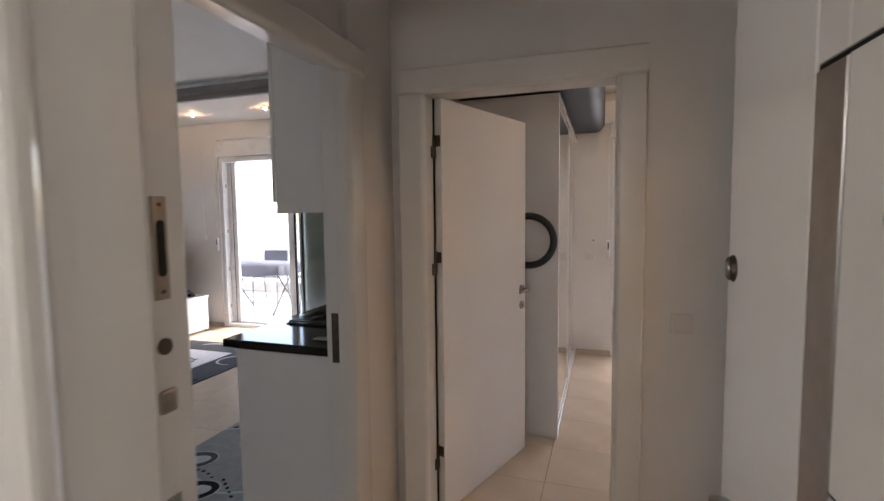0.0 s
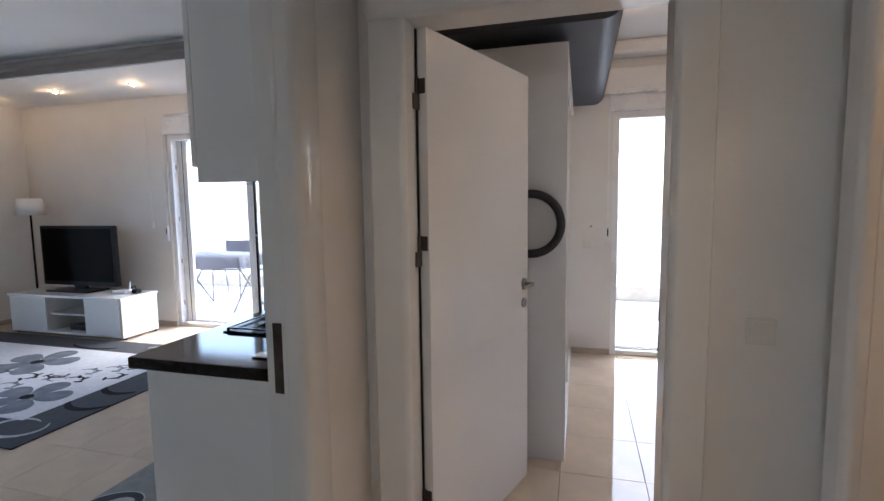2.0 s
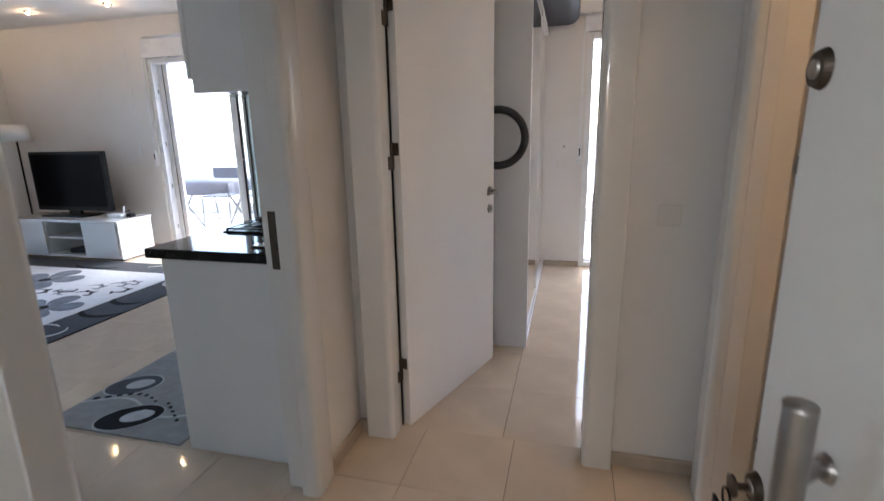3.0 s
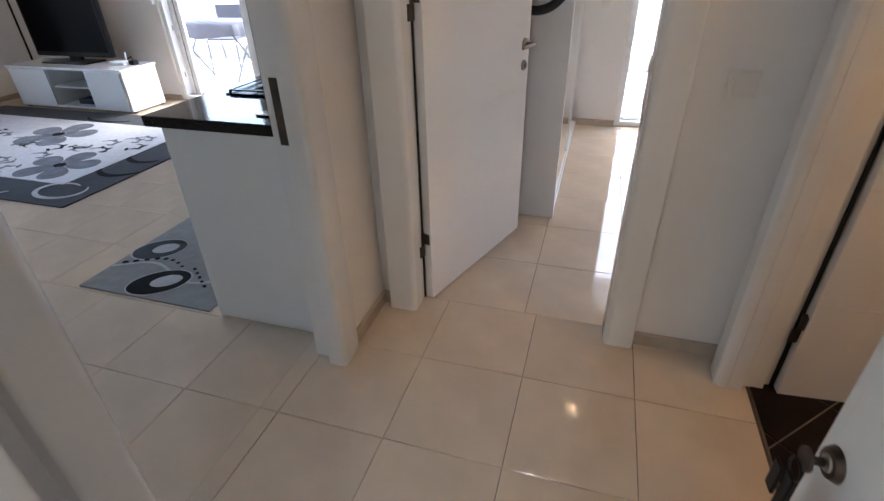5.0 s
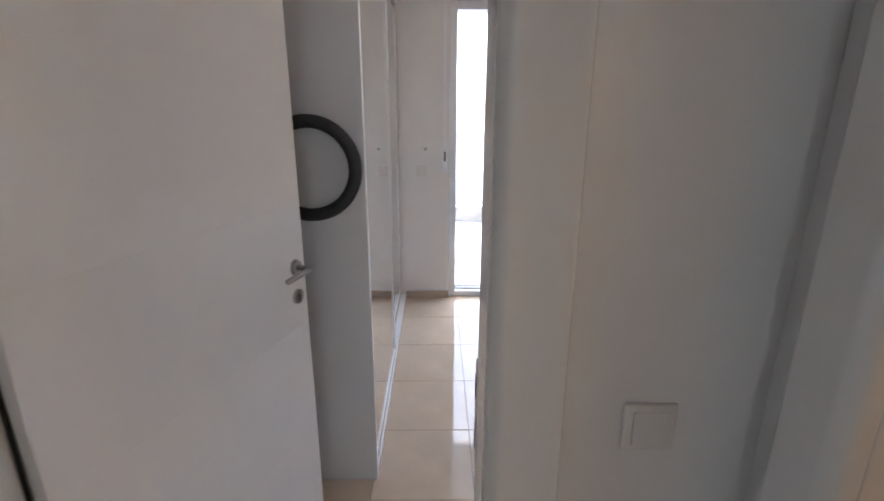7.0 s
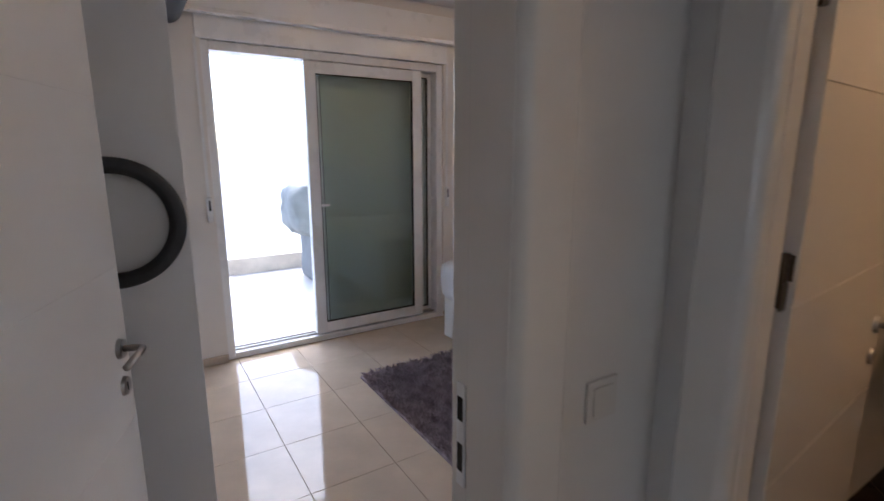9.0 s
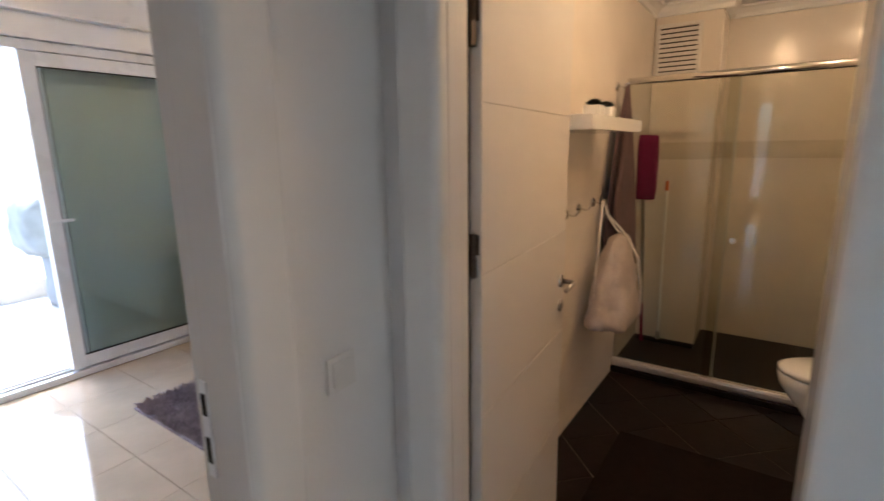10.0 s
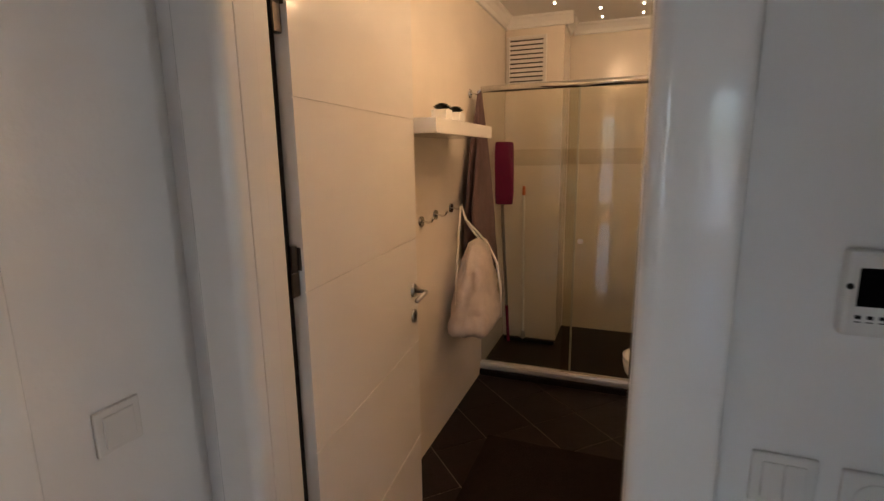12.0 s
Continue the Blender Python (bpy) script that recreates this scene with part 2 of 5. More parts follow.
# Unseen slab added to cut sky light on the balcony and bedroom floor
structure("balcony_ceiling", boxes([(-1.4, 3.34, 2.86, 9.0, 4.95, 3.02)], 0.01), CEIL, "unseen white slab added to shade the balcony", "ceiling")
structure("balcony_parapet", boxes([(-9.0, 5.83, -0.02, 9.0, 6.06, 0.185)], 0.01), material("pale_stone_kerb", (0.5, 0.45, 0.38), 0.7, vary=0.2, scale=5.0, bump=0.3), "low pale stone balcony kerb", "parapet")
structure("ground", boxes([(-400, -400, -6.0, 400, 400, -5.9)]), material("pale_ground", (0.4, 0.39, 0.37), 0.9, vary=0.2, scale=0.1), "pale ground far below the balcony", "ground")

# skirting boards
SK = [(0, 0), (0.016, 0), (0.016, 0.050), (0.012, 0.056), (0, 0.056)]
bm = bmesh.new()
for a, b, o in (
        ((-0.18, -0.29, 0), (-0.18, 0.03, 0), (1, 0, 0)), ((-0.18, 0.03, 0), (-0.14, 0.03, 0), (0, -1, 0)),
        ((0.925, 0.03, 0), (1.25, 0.03, 0), (0, -1, 0)), ((1.25, -0.95, 0), (1.25, -3.6, 0), (-1, 0, 0)),
        ((0.49, 3.10, 0), (0.83, 3.10, 0), (0, -1, 0)), ((2.67, 3.10, 0), (4.6, 3.10, 0), (0, -1, 0)), ((4.6, 0.15, 0), (4.6, 3.1, 0), (-1, 0, 0)),
        ((-6.27, 3.10, 0), (-4.06, 3.10, 0), (0, -1, 0)), ((-6.27, -3.6, 0), (-6.27, 3.1, 0), (1, 0, 0))):
    profile_sweep(bm, SK, a, b, o)
tagged(put("baseboard", bm, SKIRT), "beige stone tile skirting", "baseboard", "", "structure")


# ---- door frames ----
def casing_bar(bm, p0, p1, out, across, width, proud, bulge=0.0012):
    """One length of moulded casing from p0 to p1, standing proud along out and reaching along across."""
    r = min(0.024, proud * 0.6)
    prof = [(0, 0)]
    prof += [(proud - r + r * math.sin(radians(a)), r - r * math.cos(radians(a))) for a in range(0, 91, 9)]
    prof += [(proud - bulge * (k / 20) ** 2, r + (width - r - 0.012) * k / 20) for k in range(1, 21)]
    r = 0.011
    prof += [(proud - bulge - r + r * math.cos(radians(a)), width - r + r * math.sin(radians(a))) for a in range(15, 91, 15)]
    prof += [(0, width)]
    p0, p1, out, across = Vector(p0), Vector(p1), Vector(out), Vector(across)
    a = [bm.verts.new(p0 + out * u + across * v) for u, v in prof]
    b = [bm.verts.new(p1 + out * u + across * v) for u, v in prof]
    n = len(prof)
    for i in range(n):
        bm.faces.new((a[i], a[(i + 1) % n], b[(i + 1) % n], b[i]))
    bm.faces.new(a[::-1])
    bm.faces.new(b)


# bedroom frame
door_1 = empty("door_frame_bedroom", "white glossy moulded door frame of the bedroom", "door frame", "", "structure")
bm = bmesh.new()
casing_bar(bm, (0.0, 0.06, 0), (0.0, 0.06, 2.02), (0, -1, 0), (-1, 0, 0), 0.13, 0.08)
part("casing_side", bm, GLOSS, door_1)
bm = bmesh.new()
casing_bar(bm, (0.81, 0.06, 0), (0.81, 0.06, 2.02), (0, -1, 0), (1, 0, 0), 0.115, 0.08)
part("casing_side", bm, GLOSS, door_1)
bm = bmesh.new()
casing_bar(bm, (-0.13, 0.06, 2.02), (0.925, 0.06, 2.02), (0, -1, 0), (0, 0, 1), 0.115, 0.08)
part("casing_head", bm, GLOSS, door_1)
part("lining", boxes([(-0.03, 0.061, 0, -0.002, 0.149, 2.05), (0.812, 0.061, 0, 0.84, 0.149, 2.05), (-0.002, 0.061, 2.022, 0.812, 0.149, 2.05),
                      (0.8085, -0.005, 0, 0.8115, 0.10, 2.02)], 0.002), GLOSS, door_1)
part("strike_plate", boxes([(0.8072, 0.104, 0.90, 0.8115, 0.128, 1.10)], 0.001), PVC, door_1, "white strike plate")
part("strike_hole", boxes([(0.8062, 0.108, 1.03, 0.8071, 0.124, 1.075), (0.8062, 0.108, 0.93, 0.8071, 0.124, 0.985)]), SHADOWGAP, door_1)

# living room frame
door_2 = empty("door_frame_living", "white glossy moulded door frame of the living room", "door frame", "", "structure")
bm = bmesh.new()
casing_bar(bm, (-0.206, -0.43, 0), (-0.206, -0.43, 2.03), (1, 0, 0), (0, 1, 0), 0.14, 0.058, 0.0095)
part("casing_side", bm, GLOSS, door_2)
bm = bmesh.new()
casing_bar(bm, (-0.206, -1.24, 0), (-0.206, -1.24, 2.03), (1, 0, 0), (0, -1, 0), 0.115, 0.056)
part("casing_side", bm, GLOSS, door_2)
bm = bmesh.new()
casing_bar(bm, (-0.206, -1.355, 2.03), (-0.206, -0.29, 2.03), (1, 0, 0), (0, 0, 1), 0.115, 0.056)
part("casing_head", bm, GLOSS, door_2)
part("lining", boxes([(-0.299, -0.392, 0, -0.2222, -0.3755, 2.089), (-0.222, -0.4285, 0, -0.207, -0.3755, 2.089), (-0.299, -1.27, 0, -0.207, -1.242, 2.06), (-0.299, -1.242, 2.062, -0.207, -0.4187, 2.085)], 0.002), GLOSS, door_2)
part("strike_plate", boxes([(-0.274, -0.3955, 0.885, -0.2245, -0.3922, 1.09)], 0.001), BRONZE, door_2, "dark bronze strike plate")

# bathroom frame
door_3 = empty("door_frame_bathroom", "white glossy moulded door frame of the bathroom", "door frame", "", "structure")
bm = bmesh.new()
casing_bar(bm, (1.25, -0.146, 0), (1.25, -0.146, 2.03), (-1, 0, 0), (0, 1, 0), 0.106, 0.04)
part("casing_side", bm, GLOSS, door_3)
bm = bmesh.new()
casing_bar(bm, (1.25, -0.812, 0), (1.25, -0.812, 2.03), (-1, 0, 0), (0, -1, 0), 0.115, 0.04)
part("casing_side", bm, GLOSS, door_3)
bm = bmesh.new()
casing_bar(bm, (1.25, -0.927, 2.03), (1.25, -0.04, 2.03), (-1, 0, 0), (0, 0, 1), 0.115, 0.04)
part("casing_head", bm, GLOSS, door_3)
part("lining", boxes([(1.2505, -0.1475, 0, 1.300, -0.0905, 2.06), (1.3003, -0.118, 0, 1.375, -0.0905, 2.06), (1.2505, -0.84, 0, 1.401, -0.8105, 2.06), (1.2505, -0.8105, 2.0315, 1.401, -0.1480, 2.06)], 0.002), GLOSS, door_3)

# entrance frame
door_4 = empty("door_frame_entrance", "white steel entrance door frame with lock plates", "door frame", "", "structure")
part("post", boxes([(0.03, -1.72, 0, 0.165, -1.583, 2.13), (0.03, -1.582, 0, 0.145, -1.50, 2.13)], 0.006), GLOSS, door_4)
part("post", boxes([(1.068, -1.7195, 0, 1.0875, -1.5005, 2.128)], 0.004), GLOSS, door_4)
part("outer_casing", boxes([(0.03, -1.76, 0, 0.175, -1.7205, 2.16)], 0.012), GLOSS, door_4)
for z0, z1 in ((1.365, 1.52), (0.847, 1.056)):
    pl = part("lock_plate", boxes([(0.145, -1.563, z0, 0.149, -1.537, z1)], 0.001), STEEL, door_4, "brushed steel lock plate")
    rows = [(z0 + 0.035, z1 - 0.035)] if z0 > 1.2 else [(z0 + 0.03, z0 + 0.115), (z1 - 0.052, z1 - 0.024)]
    for a, b in rows:
        bm = bmesh.new()
        for z in (a + 0.007, b - 0.007):
            cyl(bm, (0.1486, -1.55, z), (0.1506, -1.55, z), 0.007, n=14)
        box(bm, 0.1487, -1.557, a + 0.007, 0.1505, -1.543, b - 0.007)
        part("lock_slot", bm, SHADOWGAP, pl)
    bm = bmesh.new()
    for z in (z0 + 0.012, z1 - 0.012):
        cyl(bm, (0.1488, -1.55, z), (0.1499, -1.55, z), 0.0032, n=10)
    part("screw", bm, BRONZE, pl)
bm = bmesh.new()
cyl(bm, (0.144, -1.55, 1.293), (0.1475, -1.55, 1.293), 0.013)
part("bolt_hole", bm, BRONZE, door_4)
part("latch_catch", boxes([(0.1445, -1.565, 1.19, 0.150, -1.535, 1.226)], 0.004), STEEL, door_4)


# ---- door leaves ----
def hinge_at(parent, z, d=0.0):
    bm = bmesh.new()
    box(bm, -0.0035, -0.034, z, -0.0002, -0.004, z + 0.052, 0.001)
    box(bm, -0.042 + d * 0.5, -0.0125 - d, z - 0.056, -0.006, -0.0085 - d, z - 0.002, 0.001)
    cyl(bm, (-0.007, -0.002 - d, z - 0.055), (-0.007, -0.002 - d, z + 0.055), 0.008)
    part("hinge", bm, BRONZE, parent, "dark bronze hinge")


def lever_set(parent, x, y, z, out, turn):
    """Lever handle and keyhole rosette on a leaf face; out is the face's side (y), turn the way the lever points (x)."""
    bm = bmesh.new()
    cyl(bm, (x, y, z), (x, y + out * 0.010, z), 0.026, 0.023, 24)
    h = part("handle", bm, STEEL, parent, "brushed steel lever handle")
    bm = bmesh.new()
    tube(bm, [(x, y + out * 0.008, z), (x, y + out * 0.045, z), (x + turn * 0.006, y + out * 0.053, z), (x + turn * 0.02, y + out * 0.056, z), (x + turn * 0.12, y + out * 0.056, z - 0.002)], 0.0085, 12)
    smooth(part("lever", bm, STEEL, h))
    bm = bmesh.new()
    cyl(bm, (x, y, z - 0.098), (x, y + out * 0.008, z - 0.098), 0.025, 0.022, 24)
    k = part("keyhole_rosette", bm, STEEL, parent, "round steel keyhole rosette")
    part("keyhole", boxes([(x - 0.003, y + out * 0.0065, z - 0.110, x + 0.003, y + out * 0.0085, z - 0.088)]), SHADOWGAP, k)


def leaf(name, label, width, height, at, angle, grooves, hinge_z, handle_z, cut=0.002, depth=0.0, floor_of_groove=0.0393):
    """A leaf whose pivot is its far corner; local x runs along the leaf, the face looks to -y."""
    root = empty(name, label, "door", at=at)
    root.rotation_euler = (0, 0, radians(angle))
    zs = [0.005] + grooves + [height]
    bm = bmesh.new()
    box(bm, 0.0, -floor_of_groove, 0.005, width, -0.002, height, 0.0012)
    for a, b in zip(zs, zs[1:]):
        box(bm, 0.0, -0.04, a + (cut if a > 0.02 else 0), width, 0.0005 - floor_of_groove, b - (cut if b < height else 0), 0.0003)
    part("panel", bm, LEAF, root)
    for z in hinge_z:
        hinge_at(root, z, depth)
    lever_set(root, width - 0.05, -0.04, handle_z, -1, -1)
    lever_set(root, width - 0.05, -0.002, handle_z, 1, -1)
    part("latch_plate", boxes([(width, -0.03, handle_z - 0.14, width + 0.0015, -0.01, handle_z + 0.06)]), STEEL, root)
    return root


# Near-black strips put the shade of the hinge gaps into colour
part("seal", boxes([(-0.0018, 0.098, 0, 0.0045, 0.105, 2.02)]), SHADOWGAP, door_1, "dark strip drawn for the shaded hinge gap")
part("seal", boxes([(1.4, -0.1, 0, 1.4105, -0.0902, 2.02)]), SHADOWGAP, door_3, "dark strip drawn for the shaded hinge gap")
leaf("bedroom_door", "white glossy bedroom door standing open", 0.84, 2.02, (0.004, 0.106, 0), 71.5, [0.42, 0.82, 1.22, 1.62], (0.29, 1.25, 1.80), 1.022, 0.0005)
leaf("bathroom_door", "white glossy bathroom door with grooves standing open", 0.761, 2.02, (1.414, -0.091, 0), 4.85, [0.40, 0.80, 1.20, 1.62], (0.29, 1.25, 1.80), 1.01, 0.0022, 0.017, 0.0374)

# entrance leaf: local x runs from the hinge edge to the latch edge, the face looks to +y
root = empty("entrance_door", "white steel entrance door with black lines standing open", "door", at=(1.03, -2.098, 0))
root.rotation_euler = (0, 0, radians(93))
L = 0.96
part("panel", boxes([(0.0, -0.05, 0.012, L, -0.012, 2.10), (0.0, -0.0125, 0.012, L - 0.042, 0.0, 2.085)], 0.004), GLOSS, root)
LINES = (0.32, 0.755, 1.205, 1.638, 2.078)
for z0, z1 in zip((0.02,) + LINES, LINES):
    part("raised_panel", boxes([(0.004, 0.0004, z0 + 0.0028, 0.557, 0.008, z1 - 0.0028)], 0.0012), GLOSS, root)
part("raised_panel", boxes([(0.6265, 0.0004, 0.02, L - 0.046, 0.008, 2.075), (0.5585, 0.0004, 1.641, 0.6225, 0.008, 2.075)], 0.0012), GLOSS, root)
part("steel_strip", boxes([(0.5595, 0.0004, 0.02, 0.6235, 0.0086, 1.634)], 0.0008), STEEL, root, "brushed steel vertical strip")
bm = bmesh.new()
for z in LINES[:-1]:
    box(bm, 0.004, 0.0006, z - 0.0027, 0.557 if z < 1.6 else 0.624, 0.0052, z + 0.0027)
part("inlay_line", bm, SHADOWGAP, root, "black inlay lines across the leaf")
bm = bmesh.new()
tube(bm, [(0.73, 0.058, 0.667), (0.73, 0.058, 0.672), (0.73, 0.058, 1.083), (0.73, 0.058, 1.088)], 0.0145, 20)
bar = smooth(part("pull_bar", bm, STEEL, root, "brushed steel pull bar"))
for z in (0.735, 1.0):
    bm = bmesh.new()
    cyl(bm, (0.765, 0.008, z), (0.765, 0.012, z), 0.016, 0.014, 20)
    tube(bm, [(0.765, 0.010, z), (0.762, 0.022, z), (0.735, 0.053, z)], 0.009, 12)
    part("standoff", bm, STEEL, bar)
for x, z in ((0.889, 1.395), (0.895, 0.872), (0.865, 1.95)):
    bm = bmesh.new()
    cyl(bm, (x, 0.008, z), (x, 0.016, z), 0.022, 0.018, 28)
    ros = part("lock_rosette", bm, BRONZE, root, "bronze lock rosette")
    bm = bmesh.new()
    cyl(bm, (x, 0.016, z), (x, 0.0185, z), 0.011, 0.010, 20)
    part("lock_core", bm, STEEL, ros)
for x, z in ((0.469, 1.482), (0.446, 1.847)):
    bm = bmesh.new()
    cyl(bm, (x, 0.008, z), (x, 0.0125, z), 0.013, 0.011, 20)
    part("peephole", bm, BRONZE, root)
bm = bmesh.new()
box(bm, 0.891, 0.0185, 0.868, 0.899, 0.038, 0.876, 0.001)
cyl(bm, (0.895, 0.036, 0.872), (0.895, 0.040, 0.872), 0.015, n=20)
ky = part("key", bm, BRONZE, root, "key in the lock")
bm = bmesh.new()
tube(bm, [(0.895 + 0.014 * math.cos(radians(a)), 0.043, 0.852 + 0.014 * math.sin(radians(a))) for a in range(0, 360, 24)], 0.0016, 6, True)
box(bm, 0.884, 0.040, 0.775, 0.902, 0.046, 0.842, 0.002)
box(bm, 0.902, 0.046, 0.790, 0.922, 0.051, 0.838, 0.002)
part("hanging_keys", bm, BLACK, ky)

# ---- lamps ----
def warm_lamp(name, at, power, size=0.05, color=(1.0, 0.62, 0.33)):
    d = bpy.data.lights.new(name, "POINT")
    d.energy, d.color, d.shadow_soft_size = power, color, size
    ob = new(name, d)
    ob.location = at
    return ob


WARM_GLOW = glowing("warm_bulb", (1.0, 0.72, 0.42), 12.0)
STAR_GLOW = glowing("star_bulb", (1.0, 0.82, 0.58), 1.5)


def ceiling_spot(x, y, z, power, group, label):
    root = empty("ceiling_spot", label, "spotlight", group, at=(x, y, z))
    bm = bmesh.new()
    cyl(bm, (0, 0, -0.008), (0, 0, 0.0), 0.038, 0.045, 24)
    part("ring", bm, CHROME, root)
    bm = bmesh.new()
    cyl(bm, (0, 0, -0.022), (0, 0, -0.0085), 0.012, 0.018, 20)
    part("bulb", bm, WARM_GLOW, root, "glowing warm bulb")
    if power:
        warm_lamp("spot_light", (x, y, z - 0.06), power, 0.02, (1.0, 0.61, 0.33))


for x in (-5.95, -4.94, -3.88, -2.85):
    ceiling_spot(x, 2.55, 2.68, 0.12, "living room spots", "small warm recessed ceiling spotlight")
for y in (1.4, 0.3):
    ceiling_spot(-5.75, y, 2.68, 0.07, "living room spots", "small warm recessed ceiling spotlight")
# The last two are unseen spots, added to brighten the bedroom
for x, y, watts in ((0.84, 2.12, 0.10), (2.1, 1.35, 0.8), (3.3, 1.35, 0.8)):
    ceiling_spot(x, y, ROOM_Z, watts, "bedroom spots", "small warm recessed ceiling spotlight")
for x, y, watts in ((1.8, -0.6, 0.36), (2.6, -0.62, 0.9), (3.3, -1.15, 0.5)):
    ceiling_spot(x, y, BATH_Z, watts, "bathroom spots", "small warm recessed bathroom spotlight")
for i in range(4):
    for j in range(4):
        x, y = 3.75 + 0.23 * i, -0.28 - 0.27 * j
        bm = bmesh.new()
        bmesh.ops.create_uvsphere(bm, u_segments=10, v_segments=6, radius=0.0075, matrix=Matrix.Translation((x, y, BATH_Z - 0.003)))
        tagged(put("star_light", bm, STAR_GLOW), "tiny warm star light in the bathroom ceiling", "light", "star lights")


# unseen fill lamp added outside the entrance to light the hall
root = empty("landing_lamp", "unseen white globe lamp added to light the hall", "wall lamp", at=(0.5, -3.6, 1.80))
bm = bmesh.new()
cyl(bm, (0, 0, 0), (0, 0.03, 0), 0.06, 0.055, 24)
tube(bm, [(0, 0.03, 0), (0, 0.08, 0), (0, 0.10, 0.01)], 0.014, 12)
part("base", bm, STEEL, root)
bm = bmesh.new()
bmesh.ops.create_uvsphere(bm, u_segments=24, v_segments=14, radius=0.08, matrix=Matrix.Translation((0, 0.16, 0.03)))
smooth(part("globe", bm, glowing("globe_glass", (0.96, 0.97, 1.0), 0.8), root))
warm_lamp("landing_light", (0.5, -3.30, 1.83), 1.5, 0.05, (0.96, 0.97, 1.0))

# ---- switches, sockets, intercom ----
def on_wall(at, normal):
    """Pose of a thing on a wall: local z leaves the wall, y is up."""
    n = Vector(normal)
    up = Vector((0, 0, 1))
    right = up.cross(n)
    m = Matrix((right, up, n)).transposed().to_4x4()
    return Matrix.Translation(at) @ m


SWITCH = material("switch_plastic", (0.71, 0.68, 0.64), 0.35, vary=0.02)


def wall_plate(name, label, category, at, normal, size=0.083):
    root = empty(name, label, category, "wall plates")
    root.matrix_world = on_wall(at, normal)
    s = size / 2
    part("plate", boxes([(-s, -s, 0, s, s, 0.008)], 0.003), SWITCH, root)
    return root, s


def rocker_switch(label, at, normal, keys=1, size=0.083):
    root, s = wall_plate("light_switch", label, "switch", at, normal, size)
    w = 1.36 * s / keys
    for k in range(keys):
        x0 = -0.68 * s + k * w
        bm = bmesh.new()
        vs = box(bm, x0 + 0.0007, -0.68 * s, 0.006, x0 + w - 0.0007, 0.68 * s, 0.0125, 0.0015)
        for v in bm.verts:
            if v.co.z > 0.009 and v.co.y > 0:
                v.co.z -= 0.0025
        part("rocker", bm, SWITCH, root)
    return root


rocker_switch("white single light switch on the hall wall", (1.07, 0.03, 1.037), (0, -1, 0))
rocker_switch("white double light switch under the intercom", (1.25, -1.008, 1.062), (-1, 0, 0), 2, 0.076)
rocker_switch("white light switch beside the balcony door", (0.625, 3.10, 1.03), (0, -1, 0))
root, s = wall_plate("wall_socket", "white wall socket under the intercom", "socket", (1.25, -1.110, 1.056), (-1, 0, 0), 0.078)
bm = bmesh.new()
cyl(bm, (0, 0, 0.0075), (0, 0, 0.0095), 0.026, 0.025, 28)
face = part("socket_face", bm, SWITCH, root)
bm = bmesh.new()
for x in (-0.0095, 0.0095):
    cyl(bm, (x, 0, 0.0092), (x, 0, 0.0099), 0.0028, n=12)
part("socket_hole", bm, SHADOWGAP, face)

root = empty("intercom", "white wall intercom with a small dark screen", "intercom")
root.matrix_world = on_wall((1.25, -1.132, 1.337), (-1, 0, 0)) @ Matrix.Diagonal((0.93, 0.95, 1, 1))
part("body", boxes([(-0.10, -0.062, 0, 0.104, 0.048, 0.024)], 0.006), SWITCH, root)
part("screen", boxes([(-0.087 + 0.0, -0.022, 0.0235, -0.017, 0.027, 0.0252)], 0.0008), SCREEN, root, "small dark screen")
for i in range(5):
    bm = bmesh.new()
    w = 0.0032 if i < 3 else 0.0016
    box(bm, -0.083 + i * 0.0125 - w, -0.036 - w * 0.6, 0.0238, -0.083 + i * 0.0125 + w, -0.036 + w * 0.9, 0.0254, 0.0004)
    part("button", bm, BLACK, root)
for i in range(5):
    part("button_caption", boxes([(-0.0865 + i * 0.0125, -0.0425, 0.0239, -0.0795 + i * 0.0125, -0.0412, 0.0242)]), BLACK, root)
for x, y in ((-0.095, 0.003), (0.054, 0.006)):
    bm = bmesh.new()
    cyl(bm, (x, y, 0.0235), (x, y, 0.0256), 0.0042, 0.0034, 16)
    part("sensor", bm, BLACK, root)
bm = bmesh.new()
for i in range(5):
    for j in range(5):
        if (i - 2) ** 2 + (j - 2) ** 2 < 6:
            cyl(bm, (0.024 + (i - 2) * 0.0042, 0.026 + (j - 2) * 0.0042, 0.0236), (0.024 + (i - 2) * 0.0042, 0.026 + (j - 2) * 0.0042, 0.0243), 0.0014, n=6)
part("speaker", bm, material("speaker_grey", (0.32, 0.32, 0.33), 0.6), root)
part("logo", boxes([(0.040, 0.028, 0.0239, 0.062, 0.034, 0.0242)]), BLACK, root)
for x in (0.010, 0.032):
    bm = bmesh.new()
    cyl(bm, (x, -0.024, 0.0235), (x, -0.024, 0.0262), 0.0095, 0.0085, 20)
    b = part("call_button", bm, SWITCH, root)
    part("call_mark", boxes([(x - 0.006, -0.040, 0.0239, x + 0.006, -0.038, 0.0243)]), BLACK, b)
root = empty("fuse_box", "flat white fuse box cover on the hall wall", "fuse box")
part("cover", boxes([(1.235, -1.45, 1.69, 1.2495, -1.055, 2.05)], 0.003), SWITCH, root)

# ---- kitchen ----
unit = empty("kitchen_base_cabinet", "white lacquered kitchen base cabinet under dark worktop", "cabinet")
part("side_panel", boxes([(-0.862, -0.277, 0.0, -0.302, -0.259, 0.868)], 0.0015), LACQUER, unit)
part("carcass", boxes([(-0.845, -0.2585, 0.10, -0.302, 2.2, 0.867)], 0.001), LACQUER, unit)
